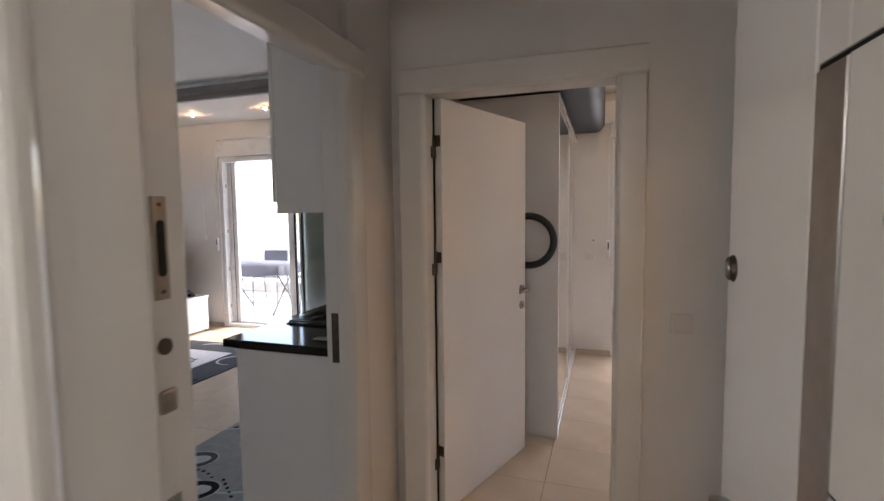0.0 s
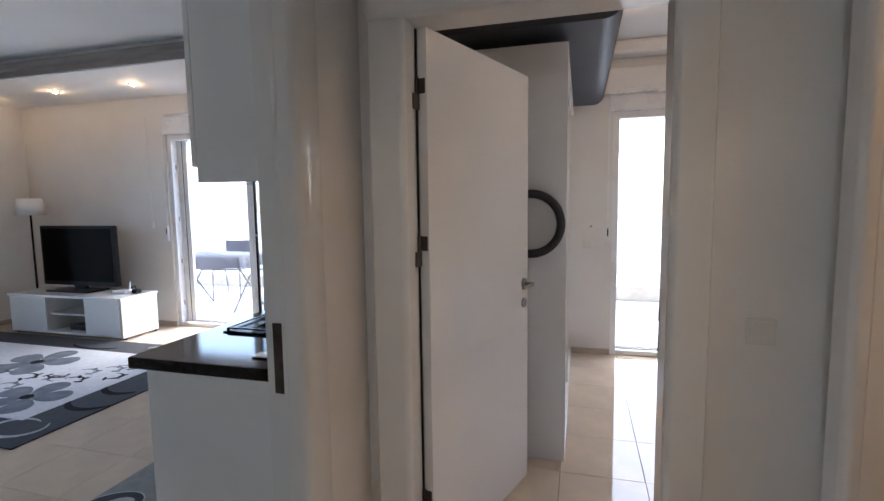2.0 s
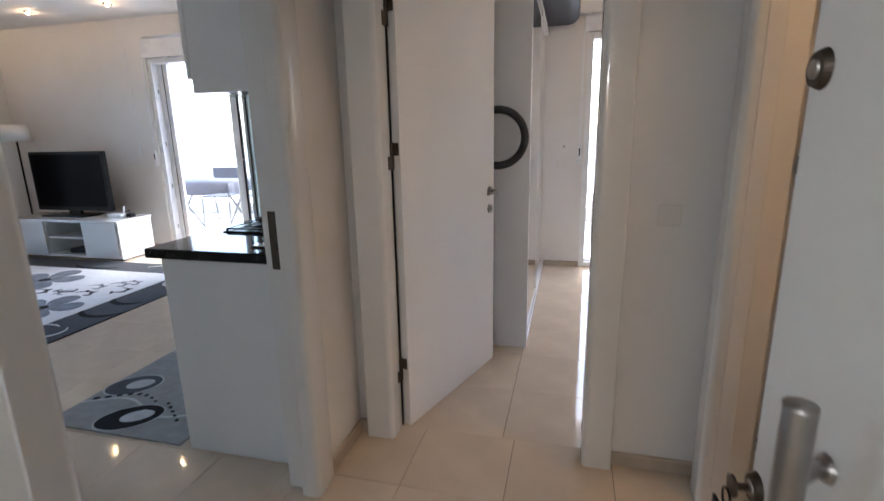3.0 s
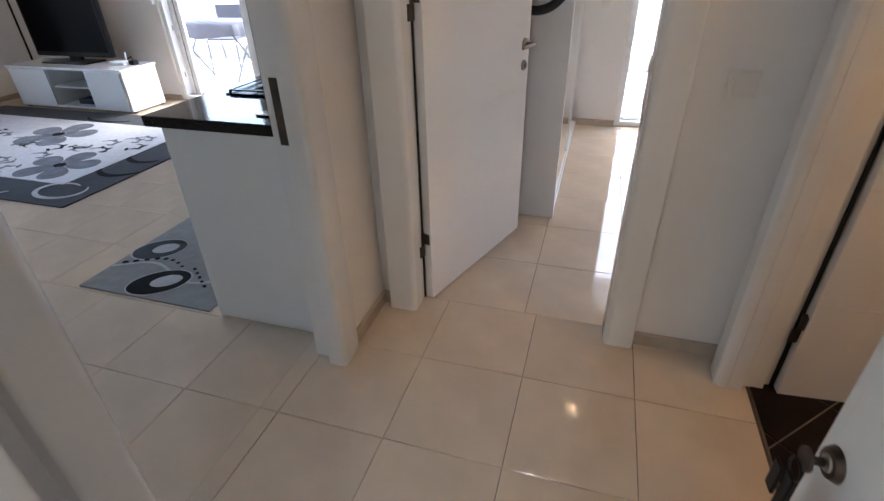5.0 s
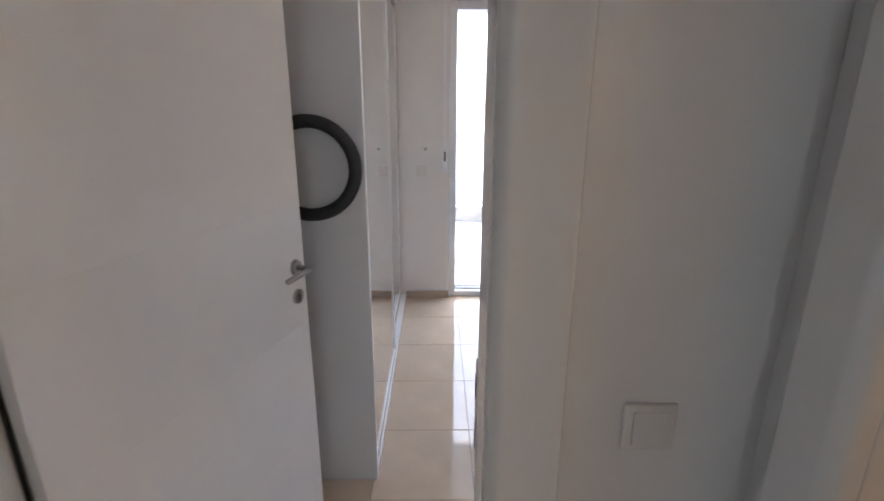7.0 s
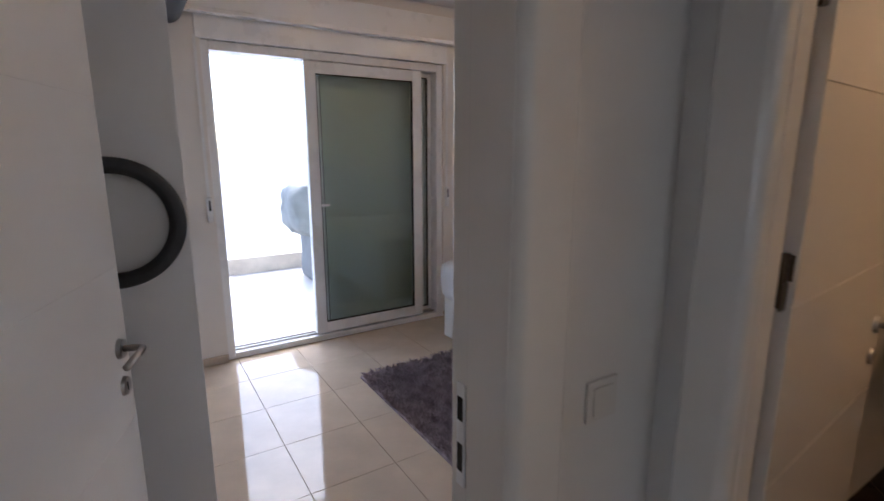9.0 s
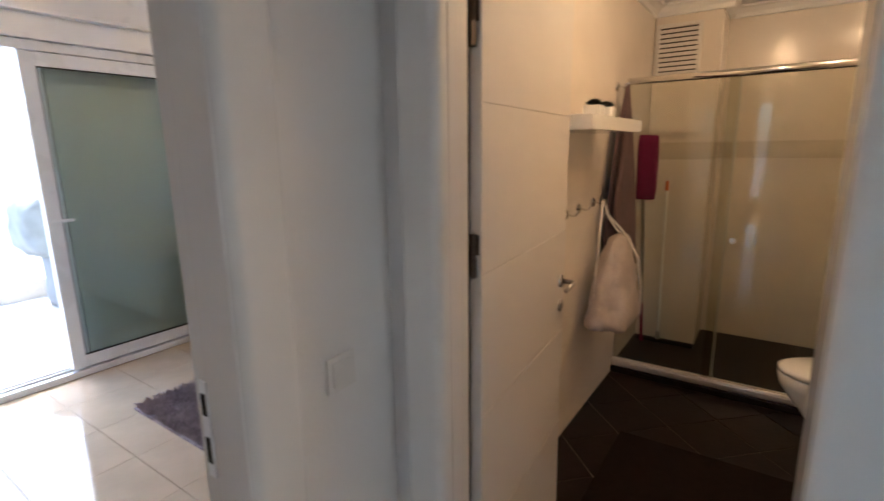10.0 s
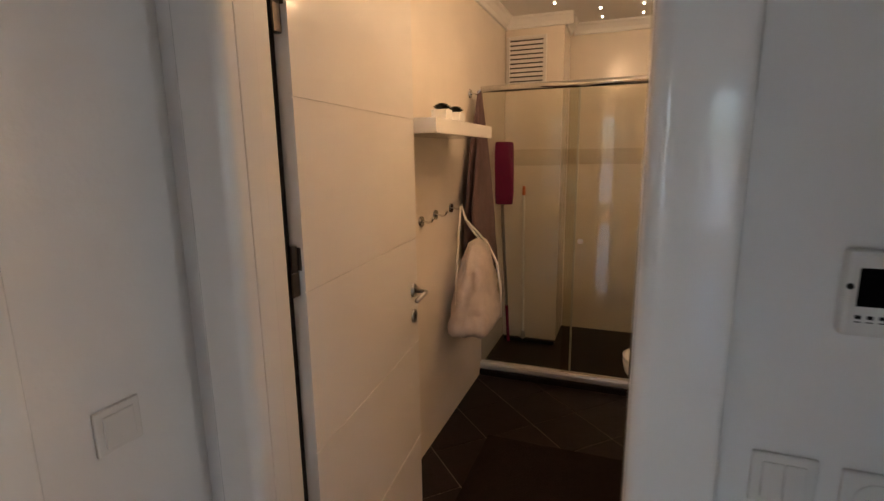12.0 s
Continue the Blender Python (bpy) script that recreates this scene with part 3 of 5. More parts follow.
part("plinth", boxes([(-0.80, -0.2585, 0.0, -0.305, 2.2, 0.0995)]), STEEL, unit)
for i in range(4):
    d = part("door", boxes([(-0.864, -0.257 + i * 0.615, 0.11, -0.8455, -0.257 + i * 0.615 + 0.611, 0.862)], 0.002), LACQUER, unit)
    part("handle", boxes([(-0.888, -0.20 + i * 0.615, 0.80, -0.878, 0.26 + i * 0.615, 0.812)], 0.003), STEEL, d)
tagged(put("worktop", boxes([(-0.93, -0.29, 0.869, -0.302, 2.2, 0.910)], 0.006), BLACKSTONE), "polished black stone kitchen worktop", "worktop")
tagged(put("backsplash", boxes([(-0.3015, -0.25, 0.911, -0.3005, 2.2, 1.495)]), glassy("splash_glass", (0.5, 0.6, 0.58), 0.02, 0.1)), "grey glass kitchen splashback", "splashback", "", "structure")
hob = empty("gas_hob", "black gas hob with iron pan grates", "hob")
part("plate", boxes([(-0.83, 0.06, 0.9105, -0.36, 0.66, 0.916)], 0.002), SCREEN, hob)
for cy in (0.21, 0.50):
    for cx in (-0.74, -0.52):
        bm = bmesh.new()
        cyl(bm, (cx, cy, 0.916), (cx, cy, 0.9215), 0.035, 0.03)
        part("burner", bm, BLACK, hob)
    bm = bmesh.new()
    for cx in (-0.82, -0.72, -0.62, -0.52, -0.44):
        box(bm, cx - 0.005, cy - 0.13, 0.922, cx + 0.005, cy + 0.13, 0.927, 0.0015)
    for yy in (cy - 0.13, cy + 0.12):
        box(bm, -0.825, yy, 0.9215, -0.435, yy + 0.01, 0.9275, 0.0015)
    for cx in (-0.822, -0.438):
        for yy in (cy - 0.13, cy + 0.125):
            box(bm, cx - 0.005, yy, 0.9155, cx + 0.005, yy + 0.008, 0.922)
    part("grate", bm, BLACK, hob, "black iron pan grate")
sp = empty("spoon_rest", "small steel spoon rest on the worktop", "spoon rest")
part("dish", boxes([(-0.50, -0.20, 0.9105, -0.42, -0.15, 0.918)], 0.003), CHROME, sp)

unit = empty("kitchen_wall_cabinet", "white lacquered kitchen wall cabinet", "cabinet")
part("carcass", boxes([(-0.617, -0.262, 1.495, -0.302, 1.6, 2.40)], 0.002), LACQUER, unit)
for i in range(3):
    part("door", boxes([(-0.636, -0.264 + i * 0.62, 1.545, -0.6175, -0.264 + i * 0.62 + 0.617, 2.40)], 0.002), LACQUER, unit)
hood = empty("cooker_hood", "slim dark cooker hood under the wall cabinet", "cooker hood")
part("body", boxes([(-0.60, 0.10, 1.468, -0.37, 0.70, 1.4945)], 0.003), BLACK, hood)

# ---- living room ----
stand = empty("tv_stand", "low white glossy television stand", "tv stand")
part("top", boxes([(-5.76, 2.41, 0.435, -4.11, 2.90, 0.46)], 0.003), LACQUER, stand)
part("side", boxes([(-5.75, 2.43, 0.02, -5.73, 2.89, 0.4345)], 0.002), LACQUER, stand)
part("side", boxes([(-4.14, 2.43, 0.02, -4.12, 2.89, 0.4345)], 0.002), LACQUER, stand)
part("divider", boxes([(-5.20, 2.44, 0.045, -5.182, 2.875, 0.4345)], 0.001), LACQUER, stand)
part("divider", boxes([(-4.62, 2.44, 0.045, -4.602, 2.875, 0.4345)], 0.001), LACQUER, stand)
part("bottom", boxes([(-5.729, 2.435, 0.022, -4.141, 2.875, 0.0445)], 0.001), LACQUER, stand)
part("back", boxes([(-5.729, 2.876, 0.045, -4.141, 2.888, 0.434)]), LACQUER, stand)
part("shelf", boxes([(-5.1815, 2.46, 0.232, -4.6205, 2.875, 0.250)], 0.001), LACQUER, stand)
part("door", boxes([(-5.728, 2.415, 0.045, -5.183, 2.434, 0.432)], 0.002), LACQUER, stand)
part("door", boxes([(-4.619, 2.415, 0.045, -4.142, 2.434, 0.432)], 0.002), LACQUER, stand)
for x in (-5.72, -4.17):
    for y in (2.46, 2.85):
        part("foot", boxes([(x, y, 0.0, x + 0.04, y + 0.03, 0.0215)], 0.002), BLACK, stand)
tv = empty("television", "black flat screen television on a low stand", "television")
part("case", boxes([(-5.635, 2.74, 0.515, -4.515, 2.80, 1.215)], 0.012), BLACK, tv)
part("screen", boxes([(-5.60, 2.738, 0.565, -4.55, 2.7405, 1.18)], 0.001), SCREEN, tv)
bm = bmesh.new()
box(bm, -5.17, 2.745, 0.47, -4.99, 2.79, 0.53, 0.01)
part("neck", bm, BLACK, tv)
bm = bmesh.new()
box(bm, -5.40, 2.58, 0.4602, -4.76, 2.86, 0.476, 0.007)
part("foot", bm, BLACK, tv)
rt = empty("router", "small white router on the stand", "router")
part("case", boxes([(-4.46, 2.62, 0.4602, -4.26, 2.74, 0.50)], 0.01), PVC, rt)
bm = bmesh.new()
cyl(bm, (-4.33, 2.73, 0.49), (-4.33, 2.745, 0.58), 0.012, 0.009)
part("antenna", bm, PVC, rt)
ad = empty("power_adapter", "black power adapter with a cable", "adapter")
part("block", boxes([(-4.25, 2.68, 0.4602, -4.18, 2.75, 0.505)], 0.008), BLACK, ad)
bm = bmesh.new()
tube(bm, [(-4.24, 2.74, 0.49), (-4.30, 2.78, 0.53), (-4.38, 2.80, 0.50), (-4.46, 2.80, 0.468)], 0.006, 8)
part("cable", bm, BLACK, ad)
bx = empty("set_top_box", "small black set-top box in the stand", "set-top box")
part("case", boxes([(-4.98, 2.52, 0.045, -4.70, 2.70, 0.10)], 0.006), BLACK, bx)

lamp = empty("floor_lamp", "floor lamp with a white drum shade", "floor lamp", at=(-5.90, 2.84, 0))
bm = bmesh.new()
cyl(bm, (0, 0, 0), (0, 0, 0.025), 0.14, 0.13, 28)
part("base", bm, BLACK, lamp)
bm = bmesh.new()
cyl(bm, (0, 0, 0.025), (0, 0, 1.40), 0.012, 0.010, 12)
part("pole", bm, BLACK, lamp)
bm = bmesh.new()
cyl(bm, (0, 0, 1.34), (0, 0, 1.54), 0.155, 0.125, 40, False)
ob = smooth(part("shade", bm, material("white_lampshade", (0.8, 0.79, 0.76), 0.8, vary=0.02, bump=0.1), lamp, "white fabric drum shade"))
mod = ob.modifiers.new("thickness", "SOLIDIFY")
mod.thickness = 0.003

# blind cord by the balcony door
cord = empty("blind_cord", "white blind cord with a toggle", "cord")
bm = bmesh.new()
tube(bm, [(-4.31, 3.085, 2.45), (-4.315, 3.084, 1.9), (-4.30, 3.085, 1.24)], 0.004, 6)
part("string", bm, PVC, cord)
bm = bmesh.new()
cyl(bm, (-4.30, 3.085, 1.17), (-4.30, 3.085, 1.25), 0.018, 0.012, 14)
part("toggle", bm, PVC, cord)

WHITE_PILE = material("white_rug_pile", (0.62, 0.63, 0.66), 0.95, vary=0.08, scale=25.0, bump=0.5, bump_scale=240)
GREY_PILE = material("grey_rug_pile", (0.075, 0.08, 0.09), 0.95, vary=0.12, scale=18.0, bump=0.5, bump_scale=240)
MID_PILE = material("mid_grey_rug_pile", (0.17, 0.185, 0.215), 0.95, vary=0.25, scale=9.0, bump=0.5, bump_scale=240)
DARK_PILE = material("dark_rug_pile", (0.012, 0.012, 0.014), 0.95, vary=0.15, scale=18.0, bump=0.4, bump_scale=240)
LIGHT_PILE = material("light_grey_rug_pile", (0.48, 0.48, 0.49), 0.95, vary=0.1, scale=18.0, bump=0.5, bump_scale=240)

for pile_mat in (WHITE_PILE, GREY_PILE, MID_PILE, DARK_PILE, LIGHT_PILE):
    pile_mat.node_tree.nodes["Principled BSDF"].inputs["Specular IOR Level"].default_value = 0.1


def oval(bm, cx, cy, a, b, turn, z0, z1, n=24, egg=0.0):
    """A thin tuft of pile in the shape of an oval, broader at its far end for egg > 0."""
    t = radians(turn)
    top, low = [], []
    for k in range(n):
        u = 2 * math.pi * k / n
        x, y = a * math.cos(u), b * math.sin(u) * (1 + egg * math.cos(u))
        p = (cx + x * math.cos(t) - y * math.sin(t), cy + x * math.sin(t) + y * math.cos(t))
        top.append(bm.verts.new((*p, z1)))
        low.append(bm.verts.new((*p, z0)))
    bm.faces.new(top)
    for k in range(n):
        bm.faces.new((low[k], low[(k + 1) % n], top[(k + 1) % n], top[k]))


def ring(bm, cx, cy, a, b, hole, turn, z0, z1, shift=0.0, n=32):
    t = radians(turn)
    rows = []
    for f, s in ((1.0, 0.0), (hole, shift)):
        for z in (z0, z1):
            row = []
            for k in range(n):
                u = 2 * math.pi * k / n
                x, y = a * f * math.cos(u) + s * a, b * f * math.sin(u)
                row.append(bm.verts.new((cx + x * math.cos(t) - y * math.sin(t), cy + x * math.sin(t) + y * math.cos(t), z)))
            rows.append(row)
    for p, q in ((0, 1), (1, 3), (3, 2)):
        for k in range(n):
            bm.faces.new((rows[p][k], rows[p][(k + 1) % n], rows[q][(k + 1) % n], rows[q][k]))


def ribbon(bm, pts, width, z0, z1, taper=True):
    """A flat tapering band of pile along points."""
    pts = [Vector((*p, 0)) for p in pts]
    n = len(pts)
    rows = []
    for i, p in enumerate(pts):
        d = (pts[min(i + 1, n - 1)] - pts[max(i - 1, 0)]).normalized()
        side = Vector((-d.y, d.x, 0))
        w = width / 2 * (math.sin(math.pi * (0.08 + 0.84 * i / (n - 1))) if taper else 1)
        rows.append([bm.verts.new((*(p + side * s * w).xy, z)) for s, z in ((-1, z0), (-1, z1), (1, z1), (1, z0))])
    for u, v in zip(rows, rows[1:]):
        for k in range(3):
            bm.faces.new((u[k], u[k + 1], v[k + 1], v[k]))


def arc(cx, cy, r, a0, a1, n=18, squash=1.0, grow=0.0):
    out = []
    for i in range(n):
        u = radians(a0 + (a1 - a0) * i / (n - 1))
        q = r * (1 + grow * i / (n - 1))
        out.append((cx + q * math.cos(u), cy + q * squash * math.sin(u)))
    return out


rug = empty("floor_rug", "large grey rug with a white flowered field", "rug")
part("base", boxes([(-6.0, 0.40, 0.0, -2.66, 2.39, 0.010)], 0.004), GREY_PILE, rug)
part("white_field", boxes([(-5.65, 0.70, 0.009, -3.02, 2.06, 0.0135)], 0.002), WHITE_PILE, rug)
for fx, fy, r in ((-4.23, 1.64, 0.34), (-3.42, 1.00, 0.30), (-5.1, 1.0, 0.32)):
    for k in range(5):
        a = 20 + 72 * k
        bm = bmesh.new()
        oval(bm, fx + r * 0.58 * math.cos(radians(a)), fy + r * 0.58 * math.sin(radians(a)), r * 0.46, r * 0.33, a, 0.013, 0.0160, egg=0.35)
        part("petal", bm, MID_PILE, rug)
    bm = bmesh.new()
    oval(bm, fx, fy, r * 0.17, r * 0.15, 0, 0.0135, 0.0175)
    part("flower_centre", bm, DARK_PILE, rug)
rnd = random.Random(5)
for k in range(30):
    cx, cy = -3.2 - 0.08 * k, 0.82 + rnd.random() * 1.12
    if min((cx + 4.23) ** 2 + (cy - 1.64) ** 2, (cx + 3.42) ** 2 + (cy - 1.0) ** 2) < 0.12:
        cy = 1.32 + 0.1 * rnd.random()
    bm = bmesh.new()
    a = rnd.random() * 360
    ribbon(bm, arc(cx, cy, 0.09, a, a + 200, 12, 0.7), 0.022, 0.013, 0.0152)
    for j in range(3):
        oval(bm, cx + 0.09 * math.cos(radians(a + 60 * j)), cy + 0.07 * math.sin(radians(a + 60 * j)), 0.04, 0.014, a + 60 * j + 40, 0.013, 0.0153, 12)
    part("leaf_sprig", bm, MID_PILE if k % 3 else DARK_PILE, rug)
for pts, w, mat in ((arc(-2.95, 0.62, 0.16, 60, 400, 26, 0.7, 0.3), 0.035, LIGHT_PILE), (arc(-2.85, 1.15, 0.22, 200, 330, 16), 0.05, DARK_PILE),
                    (arc(-2.86, 1.42, 0.20, 190, 320, 16), 0.05, DARK_PILE), (arc(-3.6, 0.55, 0.30, 200, 345, 18, 0.5), 0.03, LIGHT_PILE),
                    (arc(-4.4, 0.55, 0.28, 10, 200, 18, 0.5), 0.04, DARK_PILE), (arc(-3.3, 2.22, 0.3, 10, 170, 18, 0.4), 0.03, LIGHT_PILE),
                    (arc(-4.2, 2.22, 0.3, 190, 340, 18, 0.4), 0.035, DARK_PILE), (arc(-2.83, 1.85, 0.14, 0, 300, 20), 0.03, LIGHT_PILE)):
    bm = bmesh.new()
    ribbon(bm, pts, w, 0.0095, 0.0125)
    part("swirl", bm, mat, rug)

run = empty("runner_rug", "grey runner rug with black ovals and dots", "rug")
RUNNER = material("runner_pile", (0.27, 0.265, 0.26), 0.95, vary=0.12, scale=20.0, bump=0.5, bump_scale=240)
part("base", boxes([(-1.71, -0.28, 0.0, -0.92, 1.45, 0.009)], 0.003), RUNNER, run)
for k in range(4):
    oy = 0.62 * k
    for cx, cy, a, b, mat in ((-1.33, -0.15 + oy, 0.15, 0.10, DARK_PILE), (-1.58, 0.12 + oy, 0.14, 0.10, GREY_PILE)):
        if cy > 1.25:
            continue
        bm = bmesh.new()
        ring(bm, cx, cy, a, b, 0.52, 35, 0.0085, 0.0112, 0.22)
        part("oval", bm, mat, run)
        bm = bmesh.new()
        ring(bm, cx, cy, a + 0.008, b + 0.008, 0.94, 35, 0.0085, 0.0105)
        part("oval_rim", bm, LIGHT_PILE, run)
        bm = bmesh.new()
        oval(bm, cx + 0.22 * a * math.cos(radians(35)), cy + 0.22 * a * math.sin(radians(35)), a * 0.5, b * 0.5, 35, 0.0085, 0.0105)
        part("oval_eye", bm, LIGHT_PILE, run)
    if oy < 1.3:
        bm = bmesh.new()
        ribbon(bm, [(-1.70 + 0.04 * i, -0.06 + oy + 0.055 * math.sin(0.42 * i - 0.6)) for i in range(20)], 0.016, 0.0085, 0.0108, False)
        part("wavy_line", bm, LIGHT_PILE, run)
        for i in range(8):
            bm = bmesh.new()
            oval(bm, -1.66 + 0.048 * i, -0.01 + oy + 0.055 * math.sin(0.5 * i - 0.6), 0.018 - 0.0012 * i, 0.013 - 0.0008 * i, 30, 0.0085, 0.0110, 10)
            part("dot", bm, DARK_PILE, run)
        for i in range(5):
            bm = bmesh.new()
            oval(bm, -1.24 + 0.04 * i, 0.0 + oy - 0.03 * i, 0.012, 0.009, -30, 0.0085, 0.0110, 10)
            part("dot", bm, DARK_PILE, run)


# ---- balcony doors ----
SHUTTER = material("shutter_slat", (0.80, 0.86, 0.84), 0.5, vary=0.05)


def sash(parent, x0, x1, y, z0, z1, w, glass, handle_side):
    f = boxes([(x0, y - 0.03, z0, x0 + w, y + 0.03, z1), (x1 - w, y - 0.03, z0, x1, y + 0.03, z1),
               (x0 + w + 0.0002, y - 0.03, z0, x1 - w - 0.0002, y + 0.03, z0 + w), (x0 + w + 0.0002, y - 0.03, z1 - w, x1 - w - 0.0002, y + 0.03, z1)], 0.005)
    s = part("sash", f, PVC, parent)
    g = 0.006
    part("gasket", boxes([(x0 + w, y - 0.026, z0 + w, x0 + w + g, y - 0.006, z1 - w), (x1 - w - g, y - 0.026, z0 + w, x1 - w, y - 0.006, z1 - w),
                          (x0 + w + g, y - 0.026, z0 + w, x1 - w - g, y - 0.006, z0 + w + g), (x0 + w + g, y - 0.026, z1 - w - g, x1 - w - g, y - 0.006, z1 - w)]), BLACK, s)
    p = part("pane", boxes([(x0 + w + g + 0.0005, y - 0.008, z0 + w + g + 0.0005, x1 - w - g - 0.0005, y + 0.004, z1 - w - g - 0.0005)]), glass, s)
    p.visible_shadow = False
    hx = x0 + w / 2 if handle_side < 0 else x1 - w / 2
    bm = bmesh.new()
    box(bm, hx - 0.012, y - 0.038, 1.02, hx + 0.012, y - 0.03, 1.16, 0.003)
    cyl(bm, (hx, y - 0.055, 1.09), (hx, y - 0.03, 1.09), 0.008)
    box(bm, hx - 0.01, y - 0.066, 1.08, hx + 0.10, y - 0.054, 1.10, 0.004)
    part("handle", bm, PVC, s, "white lever handle")
    return s


def balcony_door(name, x0, x1, split, top, shutter_to, label, pane=PANE):
    root = empty(name, label, "balcony door", "", "structure")
    part("frame", boxes([(x0, 3.12, 0.0, x0 + 0.055, 3.27, top), (x1 - 0.055, 3.12, 0.0, x1, 3.27, top),
                         (x0 + 0.0552, 3.12, top - 0.06, x1 - 0.0552, 3.27, top), (x0 + 0.0552, 3.12, 0.0, x1 - 0.0552, 3.27, 0.045)], 0.005), PVC, root)
    part("track", boxes([(x0 + 0.056, 3.17, 0.0455, x1 - 0.056, 3.176, 0.058), (x0 + 0.056, 3.225, 0.0455, x1 - 0.056, 3.231, 0.058)]), STEEL, root)
    bm = bmesh.new()
    for z in (0.25, 0.75, 1.25, 1.85):
        box(bm, x0 + 0.0552, 3.165, z, x0 + 0.061, 3.18, z + 0.05, 0.001)
    part("latch_keeper", bm, STEEL, root)
    sash(root, split, x1 - 0.195, 3.155, 0.06, top - 0.065, 0.085, pane, -1)
    sash(root, split + 0.10, x1 - 0.058, 3.235, 0.06, top - 0.065, 0.035, PANE, 1)
    part("shutter_box", boxes([(x0 - 0.03, 3.085, top + 0.002, x1 + 0.03, 3.33, top + 0.20)], 0.006), PVC, root)
    bm = bmesh.new()
    k, z = 0, 0.03
    while z < top:
        box(bm, split + 0.04, 3.295, z, shutter_to, 3.308, z + 0.045, 0.0012, 1)
        z += 0.0452
    part("roller_shutter", bm, SHUTTER, root, "lowered grey roller shutter")
    return root


balcony_door("window_1", 0.83, 2.67, 1.50, 2.20, 2.66, "white sliding balcony door, one half open", TINTED)
window_2 = balcony_door("window_2", -4.06, -2.0, -3.02, 2.24, -2.01, "white sliding balcony door, one half open")
part("stile", boxes([(-4.004, 3.205, 0.046, -3.945, 3.262, 2.179)], 0.005), PVC, window_2)
part("stile", boxes([(-3.9435, 3.215, 0.046, -3.885, 3.255, 2.179)], 0.005), PVC, window_2)
part("gasket", boxes([(-3.9449, 3.21, 0.05, -3.9437, 3.25, 2.175)]), BLACK, window_2)
# Unseen west windows, added to let daylight into the living room and hall
for name, y0, y1 in (("window_3", -0.45, 1.9), ("window_5", -3.2, -2.05)):
    west = empty(name, "unseen white framed living room window added for daylight", "window", "", "structure")
    part("window_frame", boxes([(-6.40, y0, 0.25, -6.33, y0 + 0.06, 2.4), (-6.40, y1 - 0.06, 0.25, -6.33, y1, 2.4), (-6.40, y0 + 0.0602, 0.25, -6.33, y1 - 0.0602, 0.31), (-6.40, y0 + 0.0602, 2.34, -6.33, y1 - 0.0602, 2.4)], 0.004), PVC, west)
    p = part("pane", boxes([(-6.372, y0 + 0.0605, 0.3105, -6.364, y1 - 0.0605, 2.3395)]), PANE, west)
    p.visible_shadow = False
# Unseen east window, added to brighten the bedroom and its door
east = empty("window_4", "unseen white framed bedroom window added for daylight", "window", "", "structure")
part("window_frame", boxes([(4.64, 0.25, 0.75, 4.71, 0.31, 2.35), (4.64, 1.09, 0.75, 4.71, 1.15, 2.35), (4.64, 0.3102, 0.75, 4.71, 1.0898, 0.81), (4.64, 0.3102, 2.29, 4.71, 1.0898, 2.35)], 0.004), PVC, east)
p = part("pane", boxes([(4.67, 0.3105, 0.8105, 4.678, 1.0895, 2.2895)]), PANE, east)
p.visible_shadow = False
# shutter straps
for x in (0.797, 2.70, -4.10):
    st = empty("shutter_strap", "white roller shutter strap with a winder", "strap", "shutter straps")
    part("strap", boxes([(x - 0.009, 3.088, 1.16, x + 0.009, 3.092, 2.22)]), PVC, st)
    part("winder", boxes([(x - 0.017, 3.07, 1.02, x + 0.017, 3.0995, 1.19)], 0.006), PVC, st)
    part("slot", boxes([(x - 0.006, 3.0685, 1.10, x + 0.006, 3.0702, 1.17)]), SHADOWGAP, st)
# ledge over the bedroom door
tagged(put("curtain_rail", boxes([(0.70, 3.02, 2.345, 4.59, 3.0845, 2.372), (0.70, 3.06, 2.3725, 4.59, 3.0845, 2.56)], 0.004), PVC), "white curtain rail ledge above the balcony door", "curtain rail", "", "structure")
tagged(put("cornice_bedroom", boxes([(0.70, 2.92, 2.64, 4.59, 3.0995, 2.7595)], 0.03), CEIL), "white ceiling cornice above the balcony door", "cornice", "", "structure")
hk = empty("wall_hook", "small steel hook on the bedroom wall", "hook")
bm = bmesh.new()
cyl(bm, (0.653, 3.0995, 1.189), (0.653, 3.085, 1.189), 0.012)
tube(bm, [(0.653, 3.088, 1.189), (0.653, 3.065, 1.185), (0.653, 3.058, 1.20)], 0.004, 8)
part("peg", bm, STEEL, hk)

# ---- bedroom ----
ward = empty("wardrobe", "white wardrobe with mirrored sliding doors", "wardrobe")
part("end_panel", boxes([(-0.20, 1.075, 0.0, 0.492, 1.10, 2.225)], 0.0015), material("white_melamine", (0.74, 0.715, 0.69), 0.5, vary=0.02, scale=4.0), ward)
part("carcass", boxes([(-0.20, 1.1005, 0.0, 0.42, 3.08, 2.22)], 0.001), GLOSS, ward)
part("rail", boxes([(0.421, 1.1005, 0.0, 0.492, 3.08, 0.035)], 0.002), LACQUER, ward)
part("rail", boxes([(0.421, 1.1005, 2.185, 0.492, 3.08, 2.224)], 0.002), LACQUER, ward)
